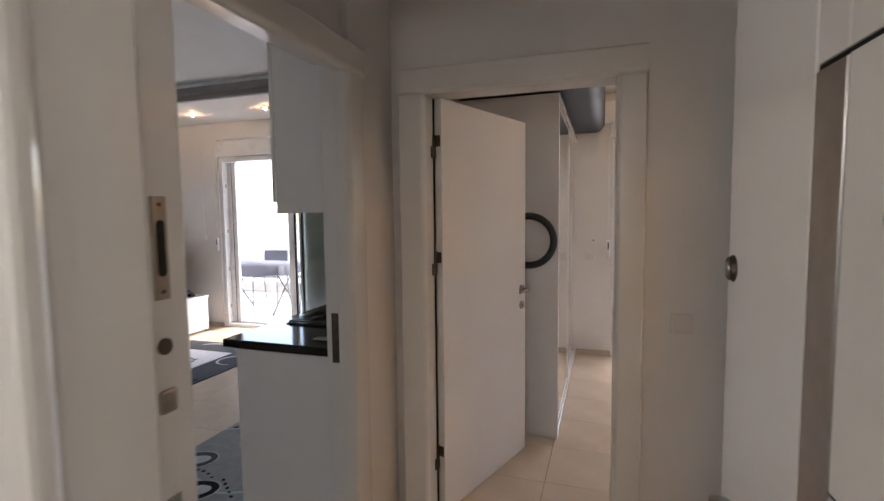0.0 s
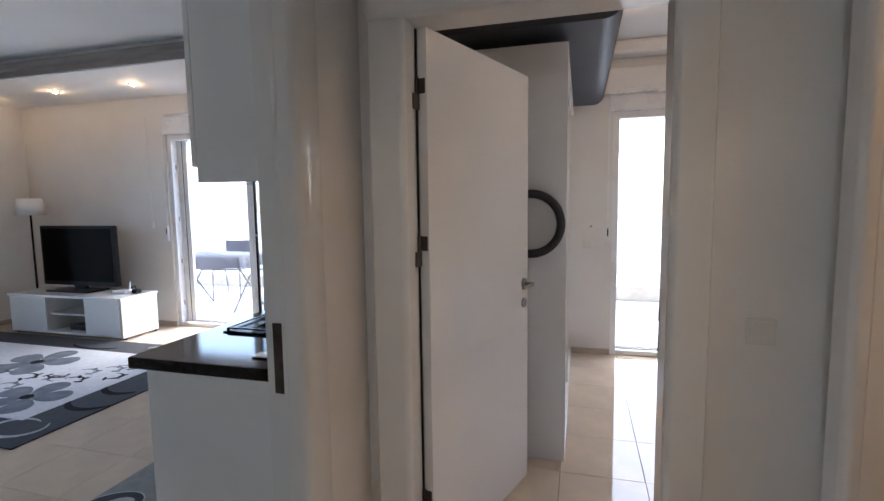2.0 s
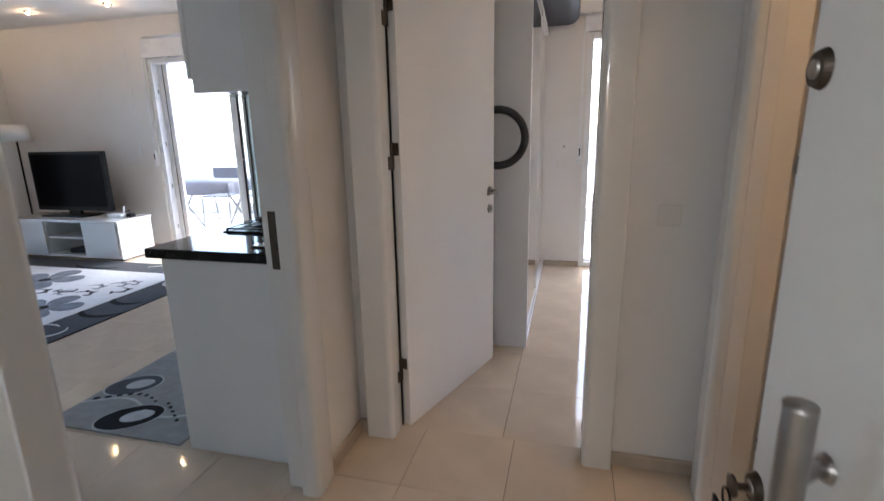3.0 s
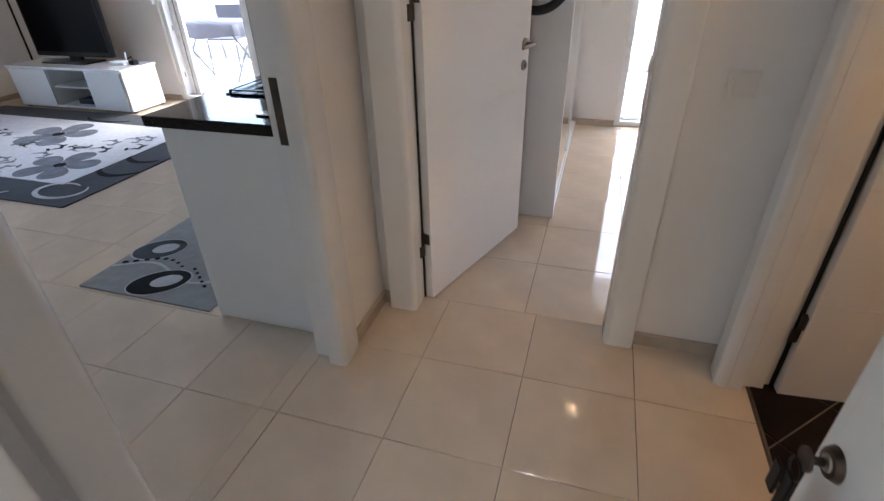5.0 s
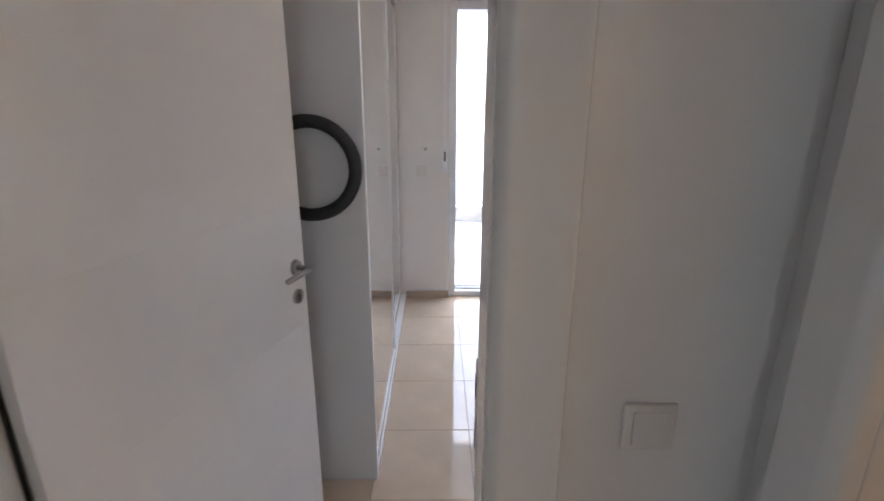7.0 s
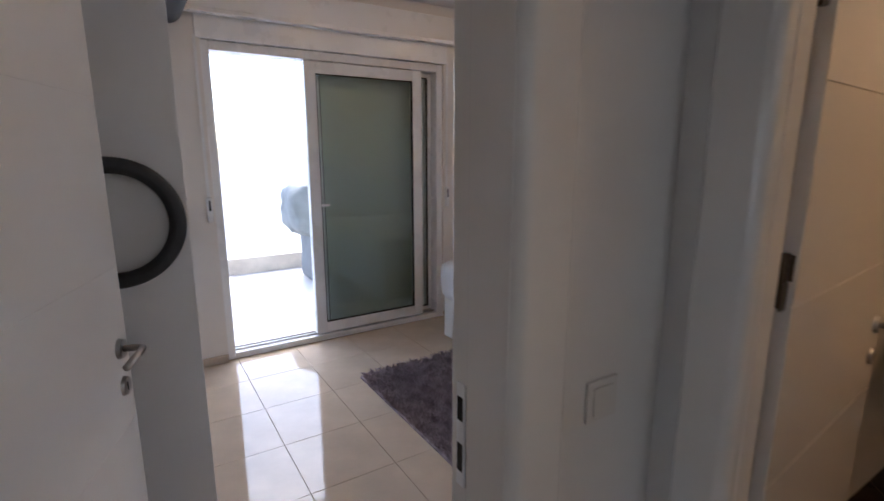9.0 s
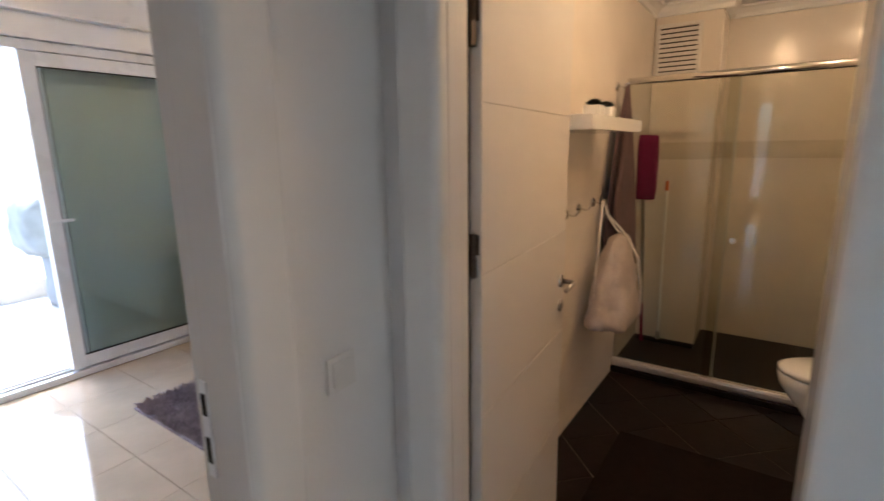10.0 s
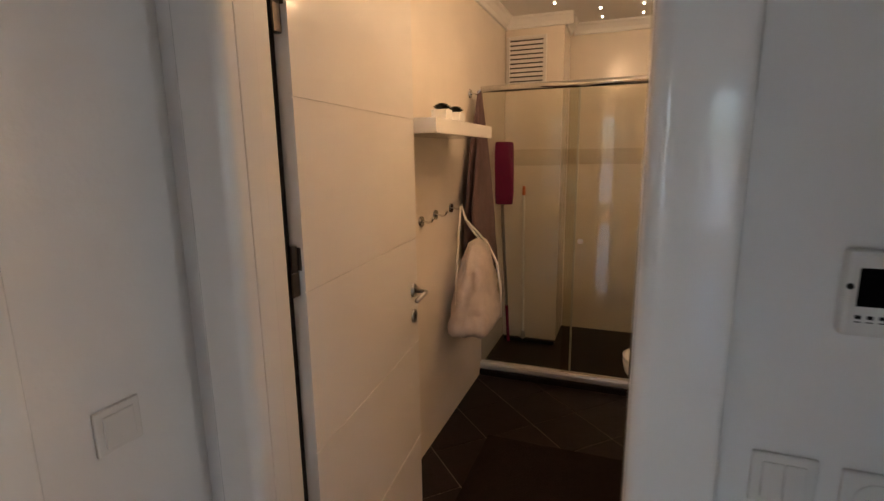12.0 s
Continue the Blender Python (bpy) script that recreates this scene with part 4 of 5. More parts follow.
for x0, y0, y1 in ((0.465, 1.105, 2.10), (0.43, 2.06, 3.07)):
    d = part("sliding_door", boxes([(x0, y0, 0.037, x0 + 0.02, y0 + 0.035, 2.183), (x0, y1 - 0.035, 0.037, x0 + 0.02, y1, 2.183),
                                    (x0, y0 + 0.0352, 0.037, x0 + 0.02, y1 - 0.0352, 0.085), (x0, y0 + 0.0352, 2.14, x0 + 0.02, y1 - 0.0352, 2.183)], 0.002), LACQUER, ward)
    part("mirror", boxes([(x0 + 0.004, y0 + 0.0355, 0.0855, x0 + 0.014, y1 - 0.0355, 2.1395)]), MIRROR, d, "tall mirror")
bm = bmesh.new()
prof = [(-0.2, 2.265)]
prof += [(0.65 + 0.10 * math.sin(radians(a)), 2.365 - 0.10 * math.cos(radians(a))) for a in range(0, 91, 10)]
prof += [(0.75, 2.7595), (-0.2, 2.7595)]
profile_sweep(bm, prof, (0, 0.93, 0), (0, 3.09, 0), (1, 0, 0))
tagged(put("soffit", bm, SOFFIT), "slate blue ceiling soffit with a rounded edge", "soffit", "", "structure")
hose = empty("vacuum_hose", "black corrugated hose hanging on the wardrobe", "hose")
bm = bmesh.new()
pts = [(0.308 + 0.155 * math.cos(radians(a)), 1.048, 1.303 + 0.158 * math.sin(radians(a))) for a in range(-130, 200, 6)]
tube(bm, pts, 0.022, 12)
smooth(part("tube", bm, HOSE, hose))
bm = bmesh.new()
for a in range(-128, 198, 3):
    c = Vector((0.308 + 0.155 * math.cos(radians(a)), 1.048, 1.303 + 0.158 * math.sin(radians(a))))
    d = Vector((-0.155 * math.sin(radians(a)), 0, 0.158 * math.cos(radians(a)))).normalized()
    cyl(bm, c - d * 0.0022, c + d * 0.0022, 0.0230, n=14)
part("ribs", bm, HOSE, hose)
hk = empty("hose_hook", "small white hook on the wardrobe side", "hook")
bm = bmesh.new()
box(bm, 0.17, 1.062, 1.38, 0.205, 1.0745, 1.44, 0.003)
tube(bm, [(0.188, 1.07, 1.395), (0.188, 1.03, 1.392), (0.188, 1.018, 1.40), (0.188, 1.015, 1.43)], 0.006, 8)
part("peg", bm, PVC, hk)


def soft_box(bm, x0, y0, z0, x1, y1, z1, r, amp, seed, cuts=10):
    """A padded cloth block: subdivided, rounded and gently crumpled."""
    made = box(bm, x0, y0, z0, x1, y1, z1)
    bmesh.ops.subdivide_edges(bm, edges=bm.edges[:], cuts=cuts, use_grid_fill=True)
    c = Vector(((x0 + x1) / 2, (y0 + y1) / 2, (z0 + z1) / 2))
    h = Vector((abs(x1 - x0) / 2, abs(y1 - y0) / 2, abs(z1 - z0) / 2))
    for v in bm.verts:
        d = v.co - c
        inner = Vector([max(-h[i] + r, min(h[i] - r, d[i])) for i in range(3)])
        off = d - inner
        if off.length > 1e-6:
            d = inner + off.normalized() * min(off.length, r)
        w = noise.noise_vector(v.co * 4.0 + Vector((seed, 0, 0))) * amp + noise.noise_vector(v.co * 11.0 + Vector((0, seed, 0))) * amp * 0.4
        v.co = c + d + w


COTTON = material("white_cotton", (0.76, 0.77, 0.79), 0.85, vary=0.04, scale=8.0, bump=0.2, bump_scale=120)
bed = empty("bed", "white bed with a crumpled white cover", "bed")
part("base", boxes([(2.37, 0.9, 0.04, 4.3, 2.62, 0.40)], 0.015), LACQUER, bed)
for x in (2.42, 4.2):
    for y in (0.95, 2.5):
        part("foot", boxes([(x, y, 0.0, x + 0.05, y + 0.05, 0.0395)]), BLACK, bed)
bm = bmesh.new()
soft_box(bm, 2.33, 0.86, 0.34, 4.32, 2.68, 0.66, 0.10, 0.02, 3.0, 16)
smooth(part("cover", bm, COTTON, bed, "crumpled white cotton cover"))

# shaggy rug
bm = bmesh.new()
box(bm, 1.53, 1.05, 0.0, 2.72, 2.34, 0.012)
br = empty("bedroom_rug", "purple grey shaggy rug beside the bed", "rug")
SHAG = material("purple_shag", (0.36, 0.305, 0.345), 0.95, vary=0.35, scale=14.0, bump=0.3, bump_scale=120)
part("backing", bm, SHAG, br)
rnd = random.Random(2)
verts, faces = [], []
for i in range(15000):
    x, y = 1.535 + rnd.random() * 1.18, 1.055 + rnd.random() * 1.28
    h = 0.022 + rnd.random() * 0.018
    a = rnd.random() * 6.283
    dx, dy = math.cos(a) * 0.005, math.sin(a) * 0.005
    lx, ly = (rnd.random() - 0.5) * 0.04, (rnd.random() - 0.5) * 0.04
    k = len(verts)
    verts += [(x - dx, y - dy, 0.011), (x + dx, y + dy, 0.011), (x + lx + dx * 0.6, y + ly + dy * 0.6, 0.011 + h), (x + lx * 1.4, y + ly * 1.4, 0.011 + h * 1.05)]
    faces += [(k, k + 1, k + 2, k + 3)]
me = bpy.data.meshes.new("shag")
me.from_pydata(verts, [], faces)
me.materials.append(SHAG)
pile = new("shag", me)
pile.parent = br
pile["kind"] = "stuff"

# ---- balcony things ----
CLOTH = material("grey_tablecloth", (0.075, 0.077, 0.095), 0.8, vary=0.1, scale=5.0, bump=0.1)
FRAME = material("grey_tube_frame", (0.16, 0.165, 0.17), 0.4, 0.3, vary=0.05)
tb = empty("balcony_table", "metal balcony table with crossed legs", "table")
part("tabletop", boxes([(-4.95, 3.85, 0.715, -3.75, 4.6, 0.735)], 0.004), PVC, tb)
for x in (-4.78, -3.92):
    for a, b in ((3.92, 4.52), (4.52, 3.92)):
        bm = bmesh.new()
        tube(bm, [(x + (0.0 if a < b else 0.025), a, -0.018), (x + (0.0 if a < b else 0.025), b, 0.715)], 0.013, 10)
        part("leg", bm, FRAME, tb)
tc = empty("tablecloth", "grey cloth hanging over the balcony table", "tablecloth")
bm = bmesh.new()
N = 40
ringpts = []
for i in range(4 * N):
    s, u = divmod(i, N)
    f = u / N
    x, y = ((-4.97 + 1.24 * f, 3.83), (-3.73, 3.83 + 0.79 * f), (-3.73 - 1.24 * f, 4.62), (-4.97, 4.62 - 0.79 * f))[s]
    nx, ny = ((0, -1), (1, 0), (0, 1), (-1, 0))[s]
    wave = 0.012 * math.sin(i * 0.9) + 0.008 * math.sin(i * 0.37)
    ringpts.append((bm.verts.new((x, y, 0.738)), bm.verts.new((x + nx * (0.015 + wave), y + ny * (0.015 + wave), 0.59 + 0.02 * math.sin(i * 0.2)))))
bm.faces.new([p[0] for p in ringpts])
for i in range(4 * N):
    a, b = ringpts[i], ringpts[(i + 1) % (4 * N)]
    bm.faces.new((a[0], b[0], b[1], a[1]))
smooth(part("cloth", bm, CLOTH, tc))


def balcony_chair(at, turn):
    root = empty("balcony_chair", "metal balcony chair with a grey mesh back", "chair", "balcony chairs", at=at)
    root.rotation_euler = (0, 0, radians(turn))
    for x in (-0.22, 0.22):
        for pts in ([(x, -0.2, 0), (x, -0.18, 0.44)], [(x, 0.26, 0), (x, 0.18, 0.44), (x, 0.26, 0.88)], [(x, -0.18, 0.44), (x, 0.18, 0.44)]):
            bm = bmesh.new()
            tube(bm, pts, 0.011, 8)
            part("leg" if pts[0][2] == 0 else "rail", bm, FRAME, root)
    part("seat", boxes([(-0.21, -0.19, 0.44, 0.21, 0.19, 0.46)], 0.006), CLOTH, root)
    part("backrest", boxes([(-0.21, 0.235, 0.60, 0.21, 0.25, 0.88)], 0.005), CLOTH, root)


balcony_chair((-4.75, 4.95, -0.018), 10)
balcony_chair((-3.45, 4.4, -0.018), -80)
balcony_chair((-4.05, 5.05, -0.018), -12)

cover = empty("covered_barbecue", "barbecue under a grey fabric cover", "barbecue")
bm = bmesh.new()
soft_box(bm, 1.85, 4.85, 0.52, 2.86, 5.45, 1.10, 0.09, 0.05, 9.0, 16)
for v in bm.verts:
    if v.co.z < 0.72:
        v.co.x += 0.10 * (0.72 - v.co.z) / 0.2 * (1 if v.co.x < 2.3 else -1)
        v.co.z += 0.03 * math.sin(v.co.x * 23) + 0.02 * math.sin(v.co.y * 31)
FABRIC = material("grey_stand_fabric", (0.15, 0.16, 0.17), 0.7, vary=0.15, scale=6.0, bump=0.2)
smooth(part("cover", bm, material("grey_cover_fabric", (0.19, 0.205, 0.21), 0.7, vary=0.15, scale=6.0, bump=0.2), cover))

bm = bmesh.new()
soft_box(bm, 2.05, 4.9, -0.016, 2.74, 5.4, 0.66, 0.04, 0.015, 4.0, 12)
for v in bm.verts:
    v.co.z = max(v.co.z, -0.017)
smooth(part("cart", bm, FABRIC, cover))
# ---- bathroom ----
shelf = empty("wall_shelf", "thick white floating bathroom shelf", "shelf")
part("board", boxes([(2.25, -0.125, 1.577, 3.02, 0.1045, 1.635)], 0.003), LACQUER, shelf)
PLANT = material("succulent_green", (0.03, 0.036, 0.022), 0.5, vary=0.4, scale=40.0)


def succulent(x, y, z):
    root = empty("potted_succulent", "small dark succulent in a white pot", "plant", "succulents", at=(x, y, z))
    bm = bmesh.new()
    box(bm, -0.036, -0.036, 0.0, 0.036, 0.036, 0.052, 0.004)
    part("pot", bm, LACQUER, root)
    bm = bmesh.new()
    r = random.Random(int(x * 100))
    for k in range(46):
        a, e = k * 2.399, 0.25 + 1.2 * k / 46
        ln = 0.044 - 0.016 * k / 46
        d = Vector((math.cos(a) * math.cos(e), math.sin(a) * math.cos(e), math.sin(e)))
        s = d.cross(Vector((0, 0, 1))).normalized() * 0.010
        u = s.cross(d).normalized() * 0.004
        p0 = Vector((0, 0, 0.051))
        m = p0 + d * ln * 0.6
        q = [bm.verts.new(v) for v in (p0, m + s + u, p0 + d * ln, m - s + u, m - u)]
        bm.faces.new((q[0], q[1], q[2], q[3]))
        bm.faces.new((q[0], q[4], q[2], q[1]))
        bm.faces.new((q[0], q[3], q[2], q[4]))
    part("leaves", bm, PLANT, root, "dark fleshy leaves")


succulent(2.56, -0.03, 1.635)
succulent(2.73, -0.03, 1.635)


def robe_hook(x, z):
    root = empty("robe_hook", "chrome robe hook on the bathroom wall", "hook", "robe hooks", at=(x, 0.1045, z))
    bm = bmesh.new()
    cyl(bm, (0, 0, 0), (0, -0.008, 0), 0.026, 0.024, 24)
    part("rosette", bm, CHROME, root)
    bm = bmesh.new()
    tube(bm, [(0, -0.008, 0), (0, -0.035, -0.004), (0, -0.052, 0.0), (0, -0.060, 0.016)], 0.006, 10)
    cyl(bm, (0, -0.060, 0.014), (0, -0.061, 0.022), 0.010, 0.008, 12)
    part("peg", bm, CHROME, root)


for x, z in ((2.62, 1.195), (2.80, 1.205), (3.03, 1.215), (3.38, 1.845)):
    robe_hook(x, z)

# towel hung by its middle
TOWEL = material("brown_terry", (0.105, 0.062, 0.062), 0.95, vary=0.15, scale=30.0, bump=0.6, bump_scale=180)
tw = empty("hanging_towel", "dark brown towel hanging from a hook", "towel")
bm = bmesh.new()
rows = []
NR, NC = 40, 28
for i in range(NR + 1):
    f = i / NR
    row = []
    spread = 0.014 + 0.26 * min(1.0, f * 1.15) ** 0.8
    for j in range(NC):
        u = 2 * math.pi * j / NC
        fold = 1 + 0.30 * math.sin(5 * u + 2.0 * f) * min(1, f * 3)
        low = 1.86 - 1.19 * f * (0.82 + 0.18 * math.cos(u - 0.5))
        row.append(bm.verts.new((3.40 + 0.02 * f + spread * math.cos(u) * fold, 0.052 - 0.02 * f + (0.012 + 0.032 * f) * math.sin(u) * fold, low)))
    rows.append(row)
for a, b in zip(rows, rows[1:]):
    for j in range(NC):
        bm.faces.new((a[j], a[(j + 1) % NC], b[(j + 1) % NC], b[j]))
bm.faces.new(rows[0])
bm.faces.new(rows[-1][::-1])
smooth(part("cloth", bm, TOWEL, tw))

# laundry bag
BAG = material("pale_plastic_bag", (0.47, 0.40, 0.37), 0.4, vary=0.2, scale=9.0, bump=0.4, bump_scale=60)
SEAM = material("white_bag_seam", (0.72, 0.68, 0.64), 0.5, vary=0.05)
bag = empty("laundry_bag", "crumpled pale plastic bag hanging from a hook", "bag")
bm = bmesh.new()
rows = []
for i in range(27):
    f = i / 26
    z = 1.04 - 0.48 * f
    prof_r = 0.03 + 0.15 * f ** 0.38 if f < 0.93 else 0.174 * (1 - 0.45 * ((f - 0.93) / 0.07) ** 2)
    row = []
    for j in range(36):
        u = 2 * math.pi * j / 36
        sq = 1 / max(abs(math.cos(u)), abs(math.sin(u))) ** (0.8 * f)
        w = sq * (1 + 0.035 * math.sin(9 * u + 3 * f) * (1 - f) + 0.12 * noise.noise(Vector((math.cos(u) * 2, math.sin(u) * 2, f * 3))) + 0.10 * noise.noise(Vector((math.cos(u) * 5, math.sin(u) * 5, f * 9))) + 0.10 * noise.noise(Vector((math.cos(u) * 13, math.sin(u) * 13, f * 20))))
        row.append(bm.verts.new((3.10 - 0.115 * f + 1.22 * prof_r * math.cos(u) * w, -0.028 - 0.02 * f + prof_r * 0.62 * math.sin(u) * w, z + 0.02 * noise.noise(Vector((u, f * 4, 1))))))
    rows.append(row)
for a, b in zip(rows, rows[1:]):
    for j in range(36):
        bm.faces.new((a[j], a[(j + 1) % 36], b[(j + 1) % 36], b[j]))
bm.faces.new(rows[0])
bm.faces.new(rows[-1][::-1])
smooth(part("sack", bm, BAG, bag))
for pts in ([(3.04, 0.045, 1.225), (3.06, 0.03, 1.15), (3.09, -0.03, 1.08), (3.12, -0.07, 1.02)], [(3.04, 0.045, 1.225), (3.09, 0.03, 1.13), (3.14, 0.0, 1.06), (3.15, -0.04, 1.02)],
            [(3.02, 0.045, 1.225), (2.97, 0.04, 1.05), (2.90, 0.03, 0.85), (2.83, 0.01, 0.60)]):
    bm = bmesh.new()
    tube(bm, pts, 0.006, 8)
    smooth(part("strap", bm, SEAM, bag))

bm = bmesh.new()
tube(bm, [(3.12, -0.075, 1.02), (3.15, -0.125, 0.90), (3.165, -0.145, 0.74), (3.15, -0.15, 0.585)], 0.007, 8)
smooth(part("seam", bm, SEAM, bag, "white seam band"))

# darker border course on the tiled shaft and back wall
BORDER = material("bath_border_tile", (0.60, 0.53, 0.44), 0.2, vary=0.08, scale=9.0)
for rows in ([(4.2475, -0.3145, 1.41, 4.2499, 0.104, 1.53)], [(4.617, -1.4995, 1.41, 4.6199, -0.3155, 1.53)], [(4.2505, -0.3175, 1.41, 4.6165, -0.3151, 1.53)]):
    tagged(put("trim_bath", boxes(rows), BORDER), "darker cream border tiles on the bathroom wall", "tile trim", "", "structure")

# shaft vent, crown, shower
vent = empty("wall_vent", "white louvred ventilation grille", "vent")
part("frame", boxes([(4.235, -0.195, 1.985, 4.2495, -0.17, 2.325), (4.235, 0.07, 1.985, 4.2495, 0.095, 2.325), (4.235, -0.1698, 2.30, 4.2495, 0.0698, 2.325), (4.235, -0.1698, 1.985, 4.2495, 0.0698, 2.01)], 0.002), SWITCH, vent)
# Near-black sheet: the shade between the slats is put into its colour
part("backing", boxes([(4.2475, -0.169, 2.011, 4.2493, 0.069, 2.299)]), material("vent_grey", (0.06, 0.05, 0.045), 0.8), vent)
for i in range(9):
    bm = bmesh.new()
    z = 2.022 + i * 0.031
    q = [(4.2355, z - 0.003), (4.238, z - 0.003), (4.247, z + 0.02), (4.2445, z + 0.02)]
    a = [bm.verts.new((x, -0.1695, zz)) for x, zz in q]
    b = [bm.verts.new((x, 0.0695, zz)) for x, zz in q]
    for k in range(4):
        bm.faces.new((a[k], a[(k + 1) % 4], b[(k + 1) % 4], b[k]))
    bm.faces.new(a[::-1])
    bm.faces.new(b)
    part("slat", bm, SWITCH, vent)
CROWN = [(0, 0), (0, -0.075), (0.012, -0.07), (0.02, -0.045), (0.045, -0.02), (0.06, -0.012), (0.065, 0)]
bm = bmesh.new()
for a, b, o in (((1.42, 0.105, BATH_Z), (4.25, 0.105, BATH_Z), (0, -1, 0)), ((4.25, 0.104, BATH_Z), (4.25, -0.375, BATH_Z), (-1, 0, 0)),
                ((4.31, -0.315, BATH_Z), (4.62, -0.315, BATH_Z), (0, -1, 0)), ((4.62, -0.34, BATH_Z), (4.62, -1.5, BATH_Z), (-1, 0, 0))):
    profile_sweep(bm, CROWN, a, b, o)
tagged(put("cornice_bath", bm, CEIL), "white moulded bathroom cornice", "cornice", "", "structure")

tagged(put("shower_floor", boxes([(3.66, -1.499, 0.0, 4.619, 0.1045, 0.055)], 0.002), DARKTILE), "dark raised shower floor", "floor", "", "structure")
scr = empty("shower_screen", "clear glass shower screen with chrome rails", "shower screen")
part("curb", boxes([(3.58, -1.495, 0.0, 3.65, 0.104, 0.044)], 0.004), DARKTILE, scr)
part("sill", boxes([(3.582, -1.495, 0.0445, 3.648, 0.104, 0.098)], 0.016), material("satin_aluminium", (0.80, 0.78, 0.75), 0.3, 0.7, vary=0.04), scr, "polished chrome sill")
bm = bmesh.new()
cyl(bm, (3.615, 0.104, 1.895), (3.615, -1.495, 1.895), 0.022, n=20)
smooth(part("top_rail", bm, CHROME, scr, "polished chrome top rail"))
for y0, y1, x in ((0.10, -0.50, 3.625), (-0.44, -1.49, 3.605)):
    p = part("glass_panel", boxes([(x - 0.004, y1, 0.0985, x + 0.004, y0, 1.875)], 0.001), SHOWERGLASS, scr)
    p.visible_shadow = False
    part("edge_seal", boxes([(x - 0.006, y1 - 0.0005, 0.0985, x + 0.006, y1 + 0.012, 1.875)], 0.002), material("seal", (0.5, 0.5, 0.45), 0.3), p)
bm = bmesh.new()
cyl(bm, (3.60, -0.535, 0.97), (3.575, -0.535, 0.97), 0.012, 0.017, 20)
part("knob", bm, CHROME, scr)

MAGENTA = material("magenta_microfibre", (0.20, 0.006, 0.07), 0.95, vary=0.2, scale=40.0, bump=0.6, bump_scale=150)
mop = empty("flat_mop", "magenta flat mop standing on its handle", "mop")
p0, p1 = Vector((4.13, 0.03, 0.055)), Vector((3.90, 0.035, 1.17))
bm = bmesh.new()
cyl(bm, p0.lerp(p1, 0.28), p1, 0.011, n=12)
part("handle", bm, STEEL, mop)
bm = bmesh.new()
cyl(bm, p0, p0.lerp(p1, 0.28), 0.012, n=12)
part("grip", bm, MAGENTA, mop, "red plastic grip")
bm = bmesh.new()
soft_box(bm, 3.875, -0.045, 1.15, 3.915, 0.085, 1.58, 0.018, 0.004, 2.0, 6)
smooth(part("pad", bm, MAGENTA, mop, "magenta microfibre pad"))
sq = empty("floor_squeegee", "white handled floor squeegee with an orange tip", "squeegee")
bm = bmesh.new()
cyl(bm, (4.16, -0.078, 0.10), (4.22, -0.055, 1.19), 0.010, n=12)
part("handle", bm, LACQUER, sq)
bm = bmesh.new()
cyl(bm, (4.22, -0.055, 1.19), (4.223, -0.054, 1.26), 0.013, 0.011, 12)
part("tip", bm, material("orange_plastic", (0.55, 0.12, 0.02), 0.4), sq, "orange plastic tip")
part("blade", boxes([(4.14, -0.32, 0.056, 4.18, 0.07, 0.085)], 0.006), BLACK, sq)
bm = bmesh.new()
cyl(bm, (4.16, -0.078, 0.08), (4.16, -0.077, 0.14), 0.02, 0.014, 12)
part("socket", bm, STEEL, sq)

MAT = material("brown_bath_mat", (0.013, 0.0085, 0.0075), 0.95, vary=0.2, scale=30.0, bump=0.6, bump_scale=160)
MAT.node_tree.nodes["Principled BSDF"].inputs["Specular IOR Level"].default_value = 0.05
tagged(put("bath_mat", boxes([(1.75, -0.95, 0.0, 2.87, -0.155, 0.014)], 0.006), MAT), "dark brown bath mat on slate tiles", "bath mat")

# toilet seen at its rim
CERAMIC = material("white_ceramic", (0.80, 0.79, 0.77), 0.08, vary=0.01, coat=0.5)
wc = empty("toilet", "white ceramic toilet with a pale lid", "toilet", at=(0, 0.05, 0))
bm = bmesh.new()
rows = []
for z, ry, rx, cy in ((0.0, 0.20, 0.13, -1.24), (0.10, 0.19, 0.12, -1.24), (0.22, 0.24, 0.15, -1.20), (0.34, 0.295, 0.185, -1.165), (0.40, 0.30, 0.19, -1.16), (0.405, 0.29, 0.18, -1.16)):
    rows.append([bm.verts.new((3.22 + rx * math.cos(2 * math.pi * k / 36), cy + ry * math.sin(2 * math.pi * k / 36), z)) for k in range(36)])
for a, b in zip(rows, rows[1:]):
    for k in range(36):
        bm.faces.new((a[k], a[(k + 1) % 36], b[(k + 1) % 36], b[k]))
bm.faces.new(rows[0][::-1])
bm.faces.new(rows[-1])
smooth(part("bowl", bm, CERAMIC, wc))
bm = bmesh.new()
rows = []
for z, q in ((0.406, 0.97), (0.410, 1.0), (0.428, 1.0), (0.436, 0.93)):
    rows.append([bm.verts.new((3.22 + 0.192 * q * math.cos(2 * math.pi * k / 36), -1.16 + 0.30 * q * math.sin(2 * math.pi * k / 36), z)) for k in range(36)])
for a, b in zip(rows, rows[1:]):
    for k in range(36):
        bm.faces.new((a[k], a[(k + 1) % 36], b[(k + 1) % 36], b[k]))
bm.faces.new(rows[0][::-1])
bm.faces.new(rows[-1])
smooth(part("lid", bm, CERAMIC, wc))
part("cistern", boxes([(3.04, -1.545, 0.38, 3.40, -1.38, 0.78)], 0.03), CERAMIC, wc)

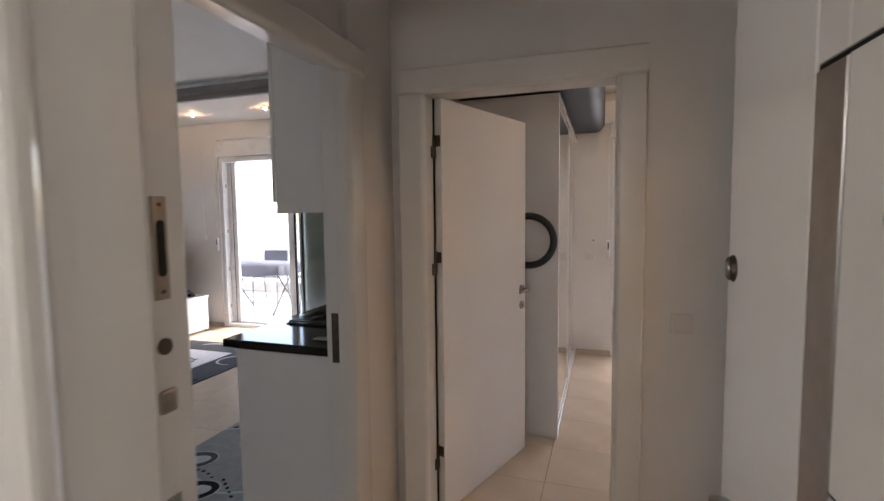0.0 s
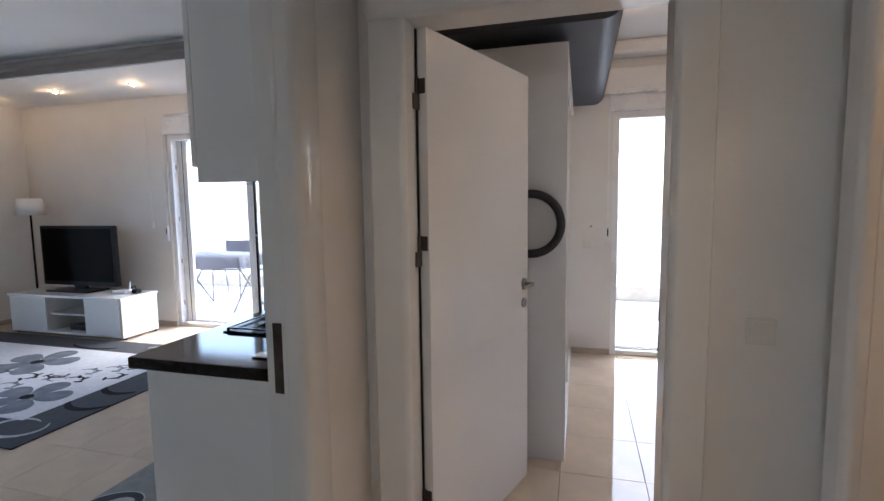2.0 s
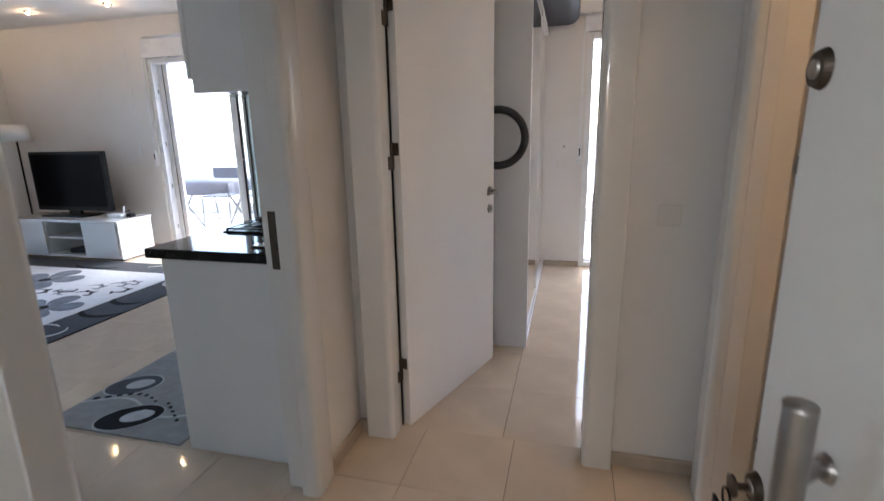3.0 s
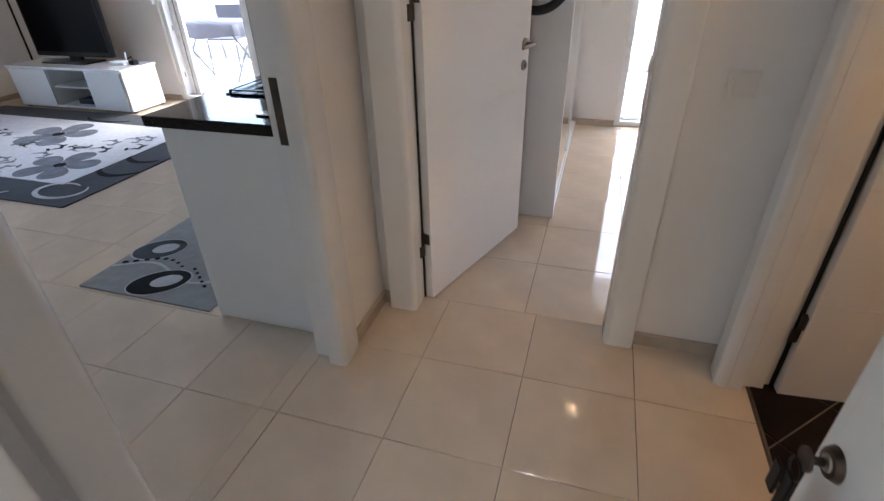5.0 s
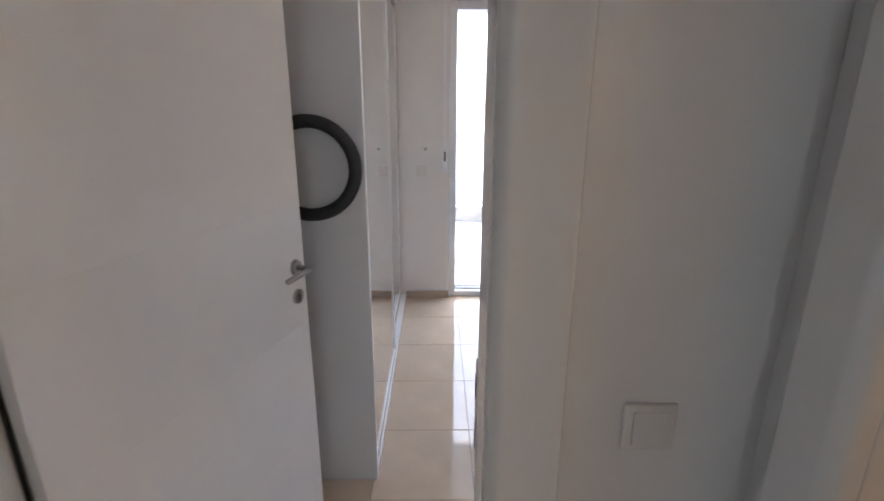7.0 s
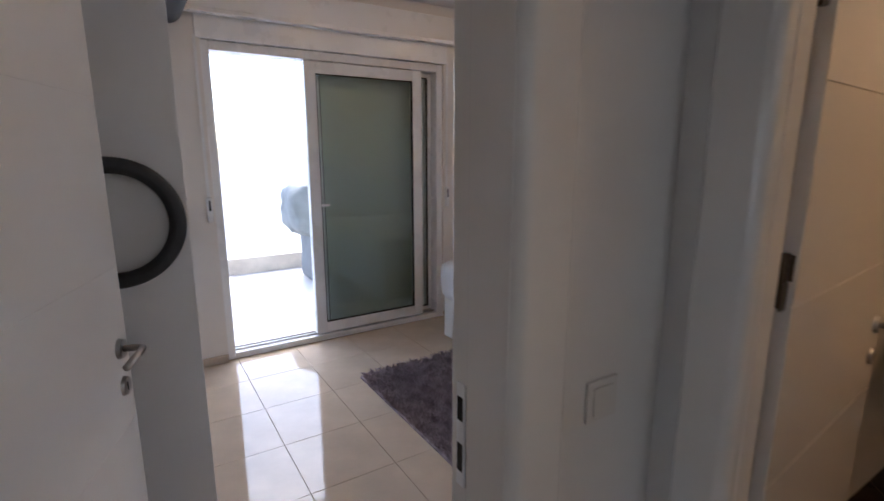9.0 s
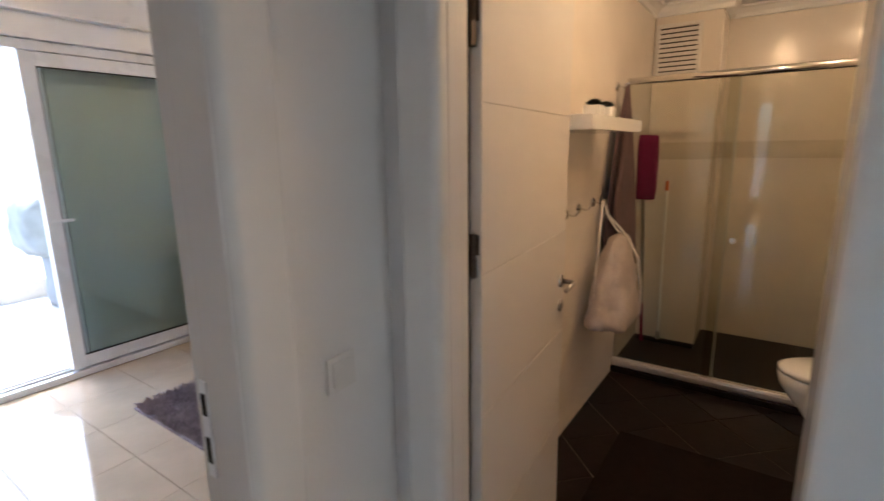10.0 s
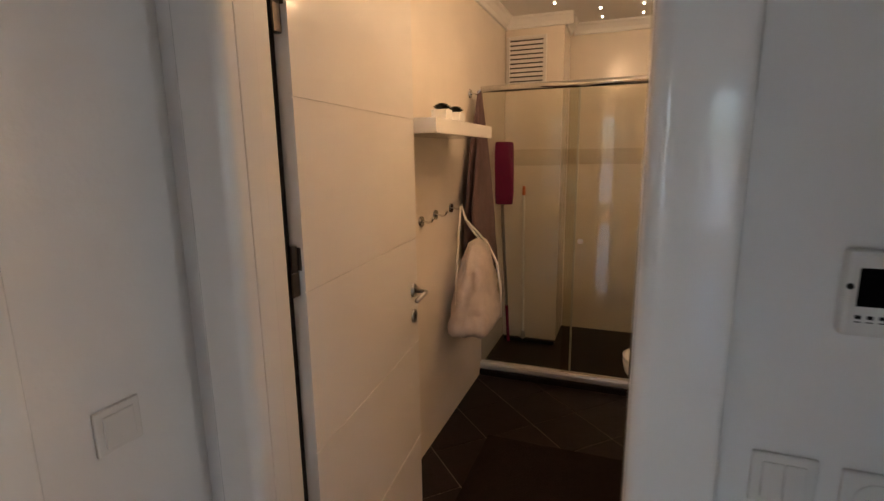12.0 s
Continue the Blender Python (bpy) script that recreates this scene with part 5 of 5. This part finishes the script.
# ---- floor tiles ----
def tile_mesh(name, w, d, mat, h=0.006):
    bm = bmesh.new()
    box(bm, 0, 0, -h, w, d, 0)
    top = [e for e in bm.edges if all(v.co.z > -1e-6 for v in e.verts)]
    bmesh.ops.bevel(bm, geom=top, offset=0.0012, segments=1, affect="EDGES")
    me = bpy.data.meshes.new(name)
    bmesh.ops.recalc_face_normals(bm, faces=bm.faces)
    bm.to_mesh(me)
    bm.free()
    me.materials.append(mat)
    return me


CELLS = {}


def lay(x0, y0, x1, y1, px, py, pitch, mat, parent, deep=None, name="floor_tile"):
    """Tiles on a grid through (px, py), cut at the edges of the area; alike tiles share a mesh."""
    gap = 0.0022
    deep = deep or pitch
    i0, i1 = math.floor((x0 - px) / pitch), math.ceil((x1 - px) / pitch)
    j0, j1 = math.floor((y0 - py) / deep), math.ceil((y1 - py) / deep)
    for i in range(i0, i1):
        for j in range(j0, j1):
            ax, ay = max(x0, px + i * pitch + gap / 2), max(y0, py + j * deep + gap / 2)
            bx, by = min(x1, px + (i + 1) * pitch - gap / 2), min(y1, py + (j + 1) * deep - gap / 2)
            if bx - ax < 0.02 or by - ay < 0.02:
                continue
            key = (round(bx - ax, 3), round(by - ay, 3), mat.name)
            if key not in CELLS:
                CELLS[key] = tile_mesh("tile", *key[:2], mat)
            ob = new(name, CELLS[key])
            ob.location = (ax, ay, 0)
            ob.parent = parent


lay(-0.36, -2.6, 1.32, 0.10, 0.525, -0.293, 0.405, TILE, floor)
lay(-0.2, 0.10, 4.6, 3.12, 0.893, 2.272, 0.42, TILE, floor, 0.436)
lay(-5.2, -1.3, -0.36, 3.12, 0.525, -0.293, 0.405, TILE, floor)
tagged(put("floor_rest", boxes([(-6.27, -3.6, -0.0055, -5.201, 3.12, -0.0002), (-5.2, -3.6, -0.0055, -0.36, -1.301, -0.0002), (-0.36, -3.6, -0.0055, 1.25, -2.601, -0.0002)]), TILE), "polished cream porcelain floor", "floor", "", "structure")

# diagonal slate tiles of the bathroom
pitch = 0.30
for i in range(-14, 15):
    for j in range(-14, 15):
        c = Vector((2.641, 0.065, 0)) + Matrix.Rotation(radians(45), 3, "Z") @ Vector(((i + 0.5) * pitch, (j + 0.5) * pitch, 0))
        if not (1.1 < c.x < 3.8 and -1.75 < c.y < 0.35):
            continue
        bm = bmesh.new()
        h = pitch / 2 - 0.003
        m = Matrix.Translation(c) @ Matrix.Rotation(radians(45), 4, "Z")
        vs = [m @ Vector((x * h, y * h, 0)) for x, y in ((-1, -1), (1, -1), (1, 1), (-1, 1))]
        bm.faces.new([bm.verts.new(v) for v in vs])
        for co, no in (((1.335, 0, 0), (-1, 0, 0)), ((3.574, 0, 0), (1, 0, 0)), ((0, 0.1045, 0), (0, 1, 0)), ((0, -1.499, 0), (0, -1, 0))):
            bmesh.ops.bisect_plane(bm, geom=bm.verts[:] + bm.edges[:] + bm.faces[:], plane_co=co, plane_no=no, clear_outer=True)
        if not bm.faces or sum(f.calc_area() for f in bm.faces) < 0.0008:
            bm.free()
            continue
        ext = bmesh.ops.extrude_face_region(bm, geom=bm.faces[:])
        for g in ext["geom"]:
            if isinstance(g, bmesh.types.BMVert):
                g.co.z += 0.0035
        part("slate_tile", bm, DARKTILE, bath_floor)

# balcony floor tiles
bm = bmesh.new()
for i in range(-14, 14):
    for j in range(7):
        box(bm, i * 0.405 + 0.1, 3.342 + j * 0.405, -0.0195, i * 0.405 + 0.501, 3.342 + j * 0.405 + 0.401, -0.016)
bt = part("balcony_tiles", bm, BALCONY, balcony)
bt["kind"] = "stuff"
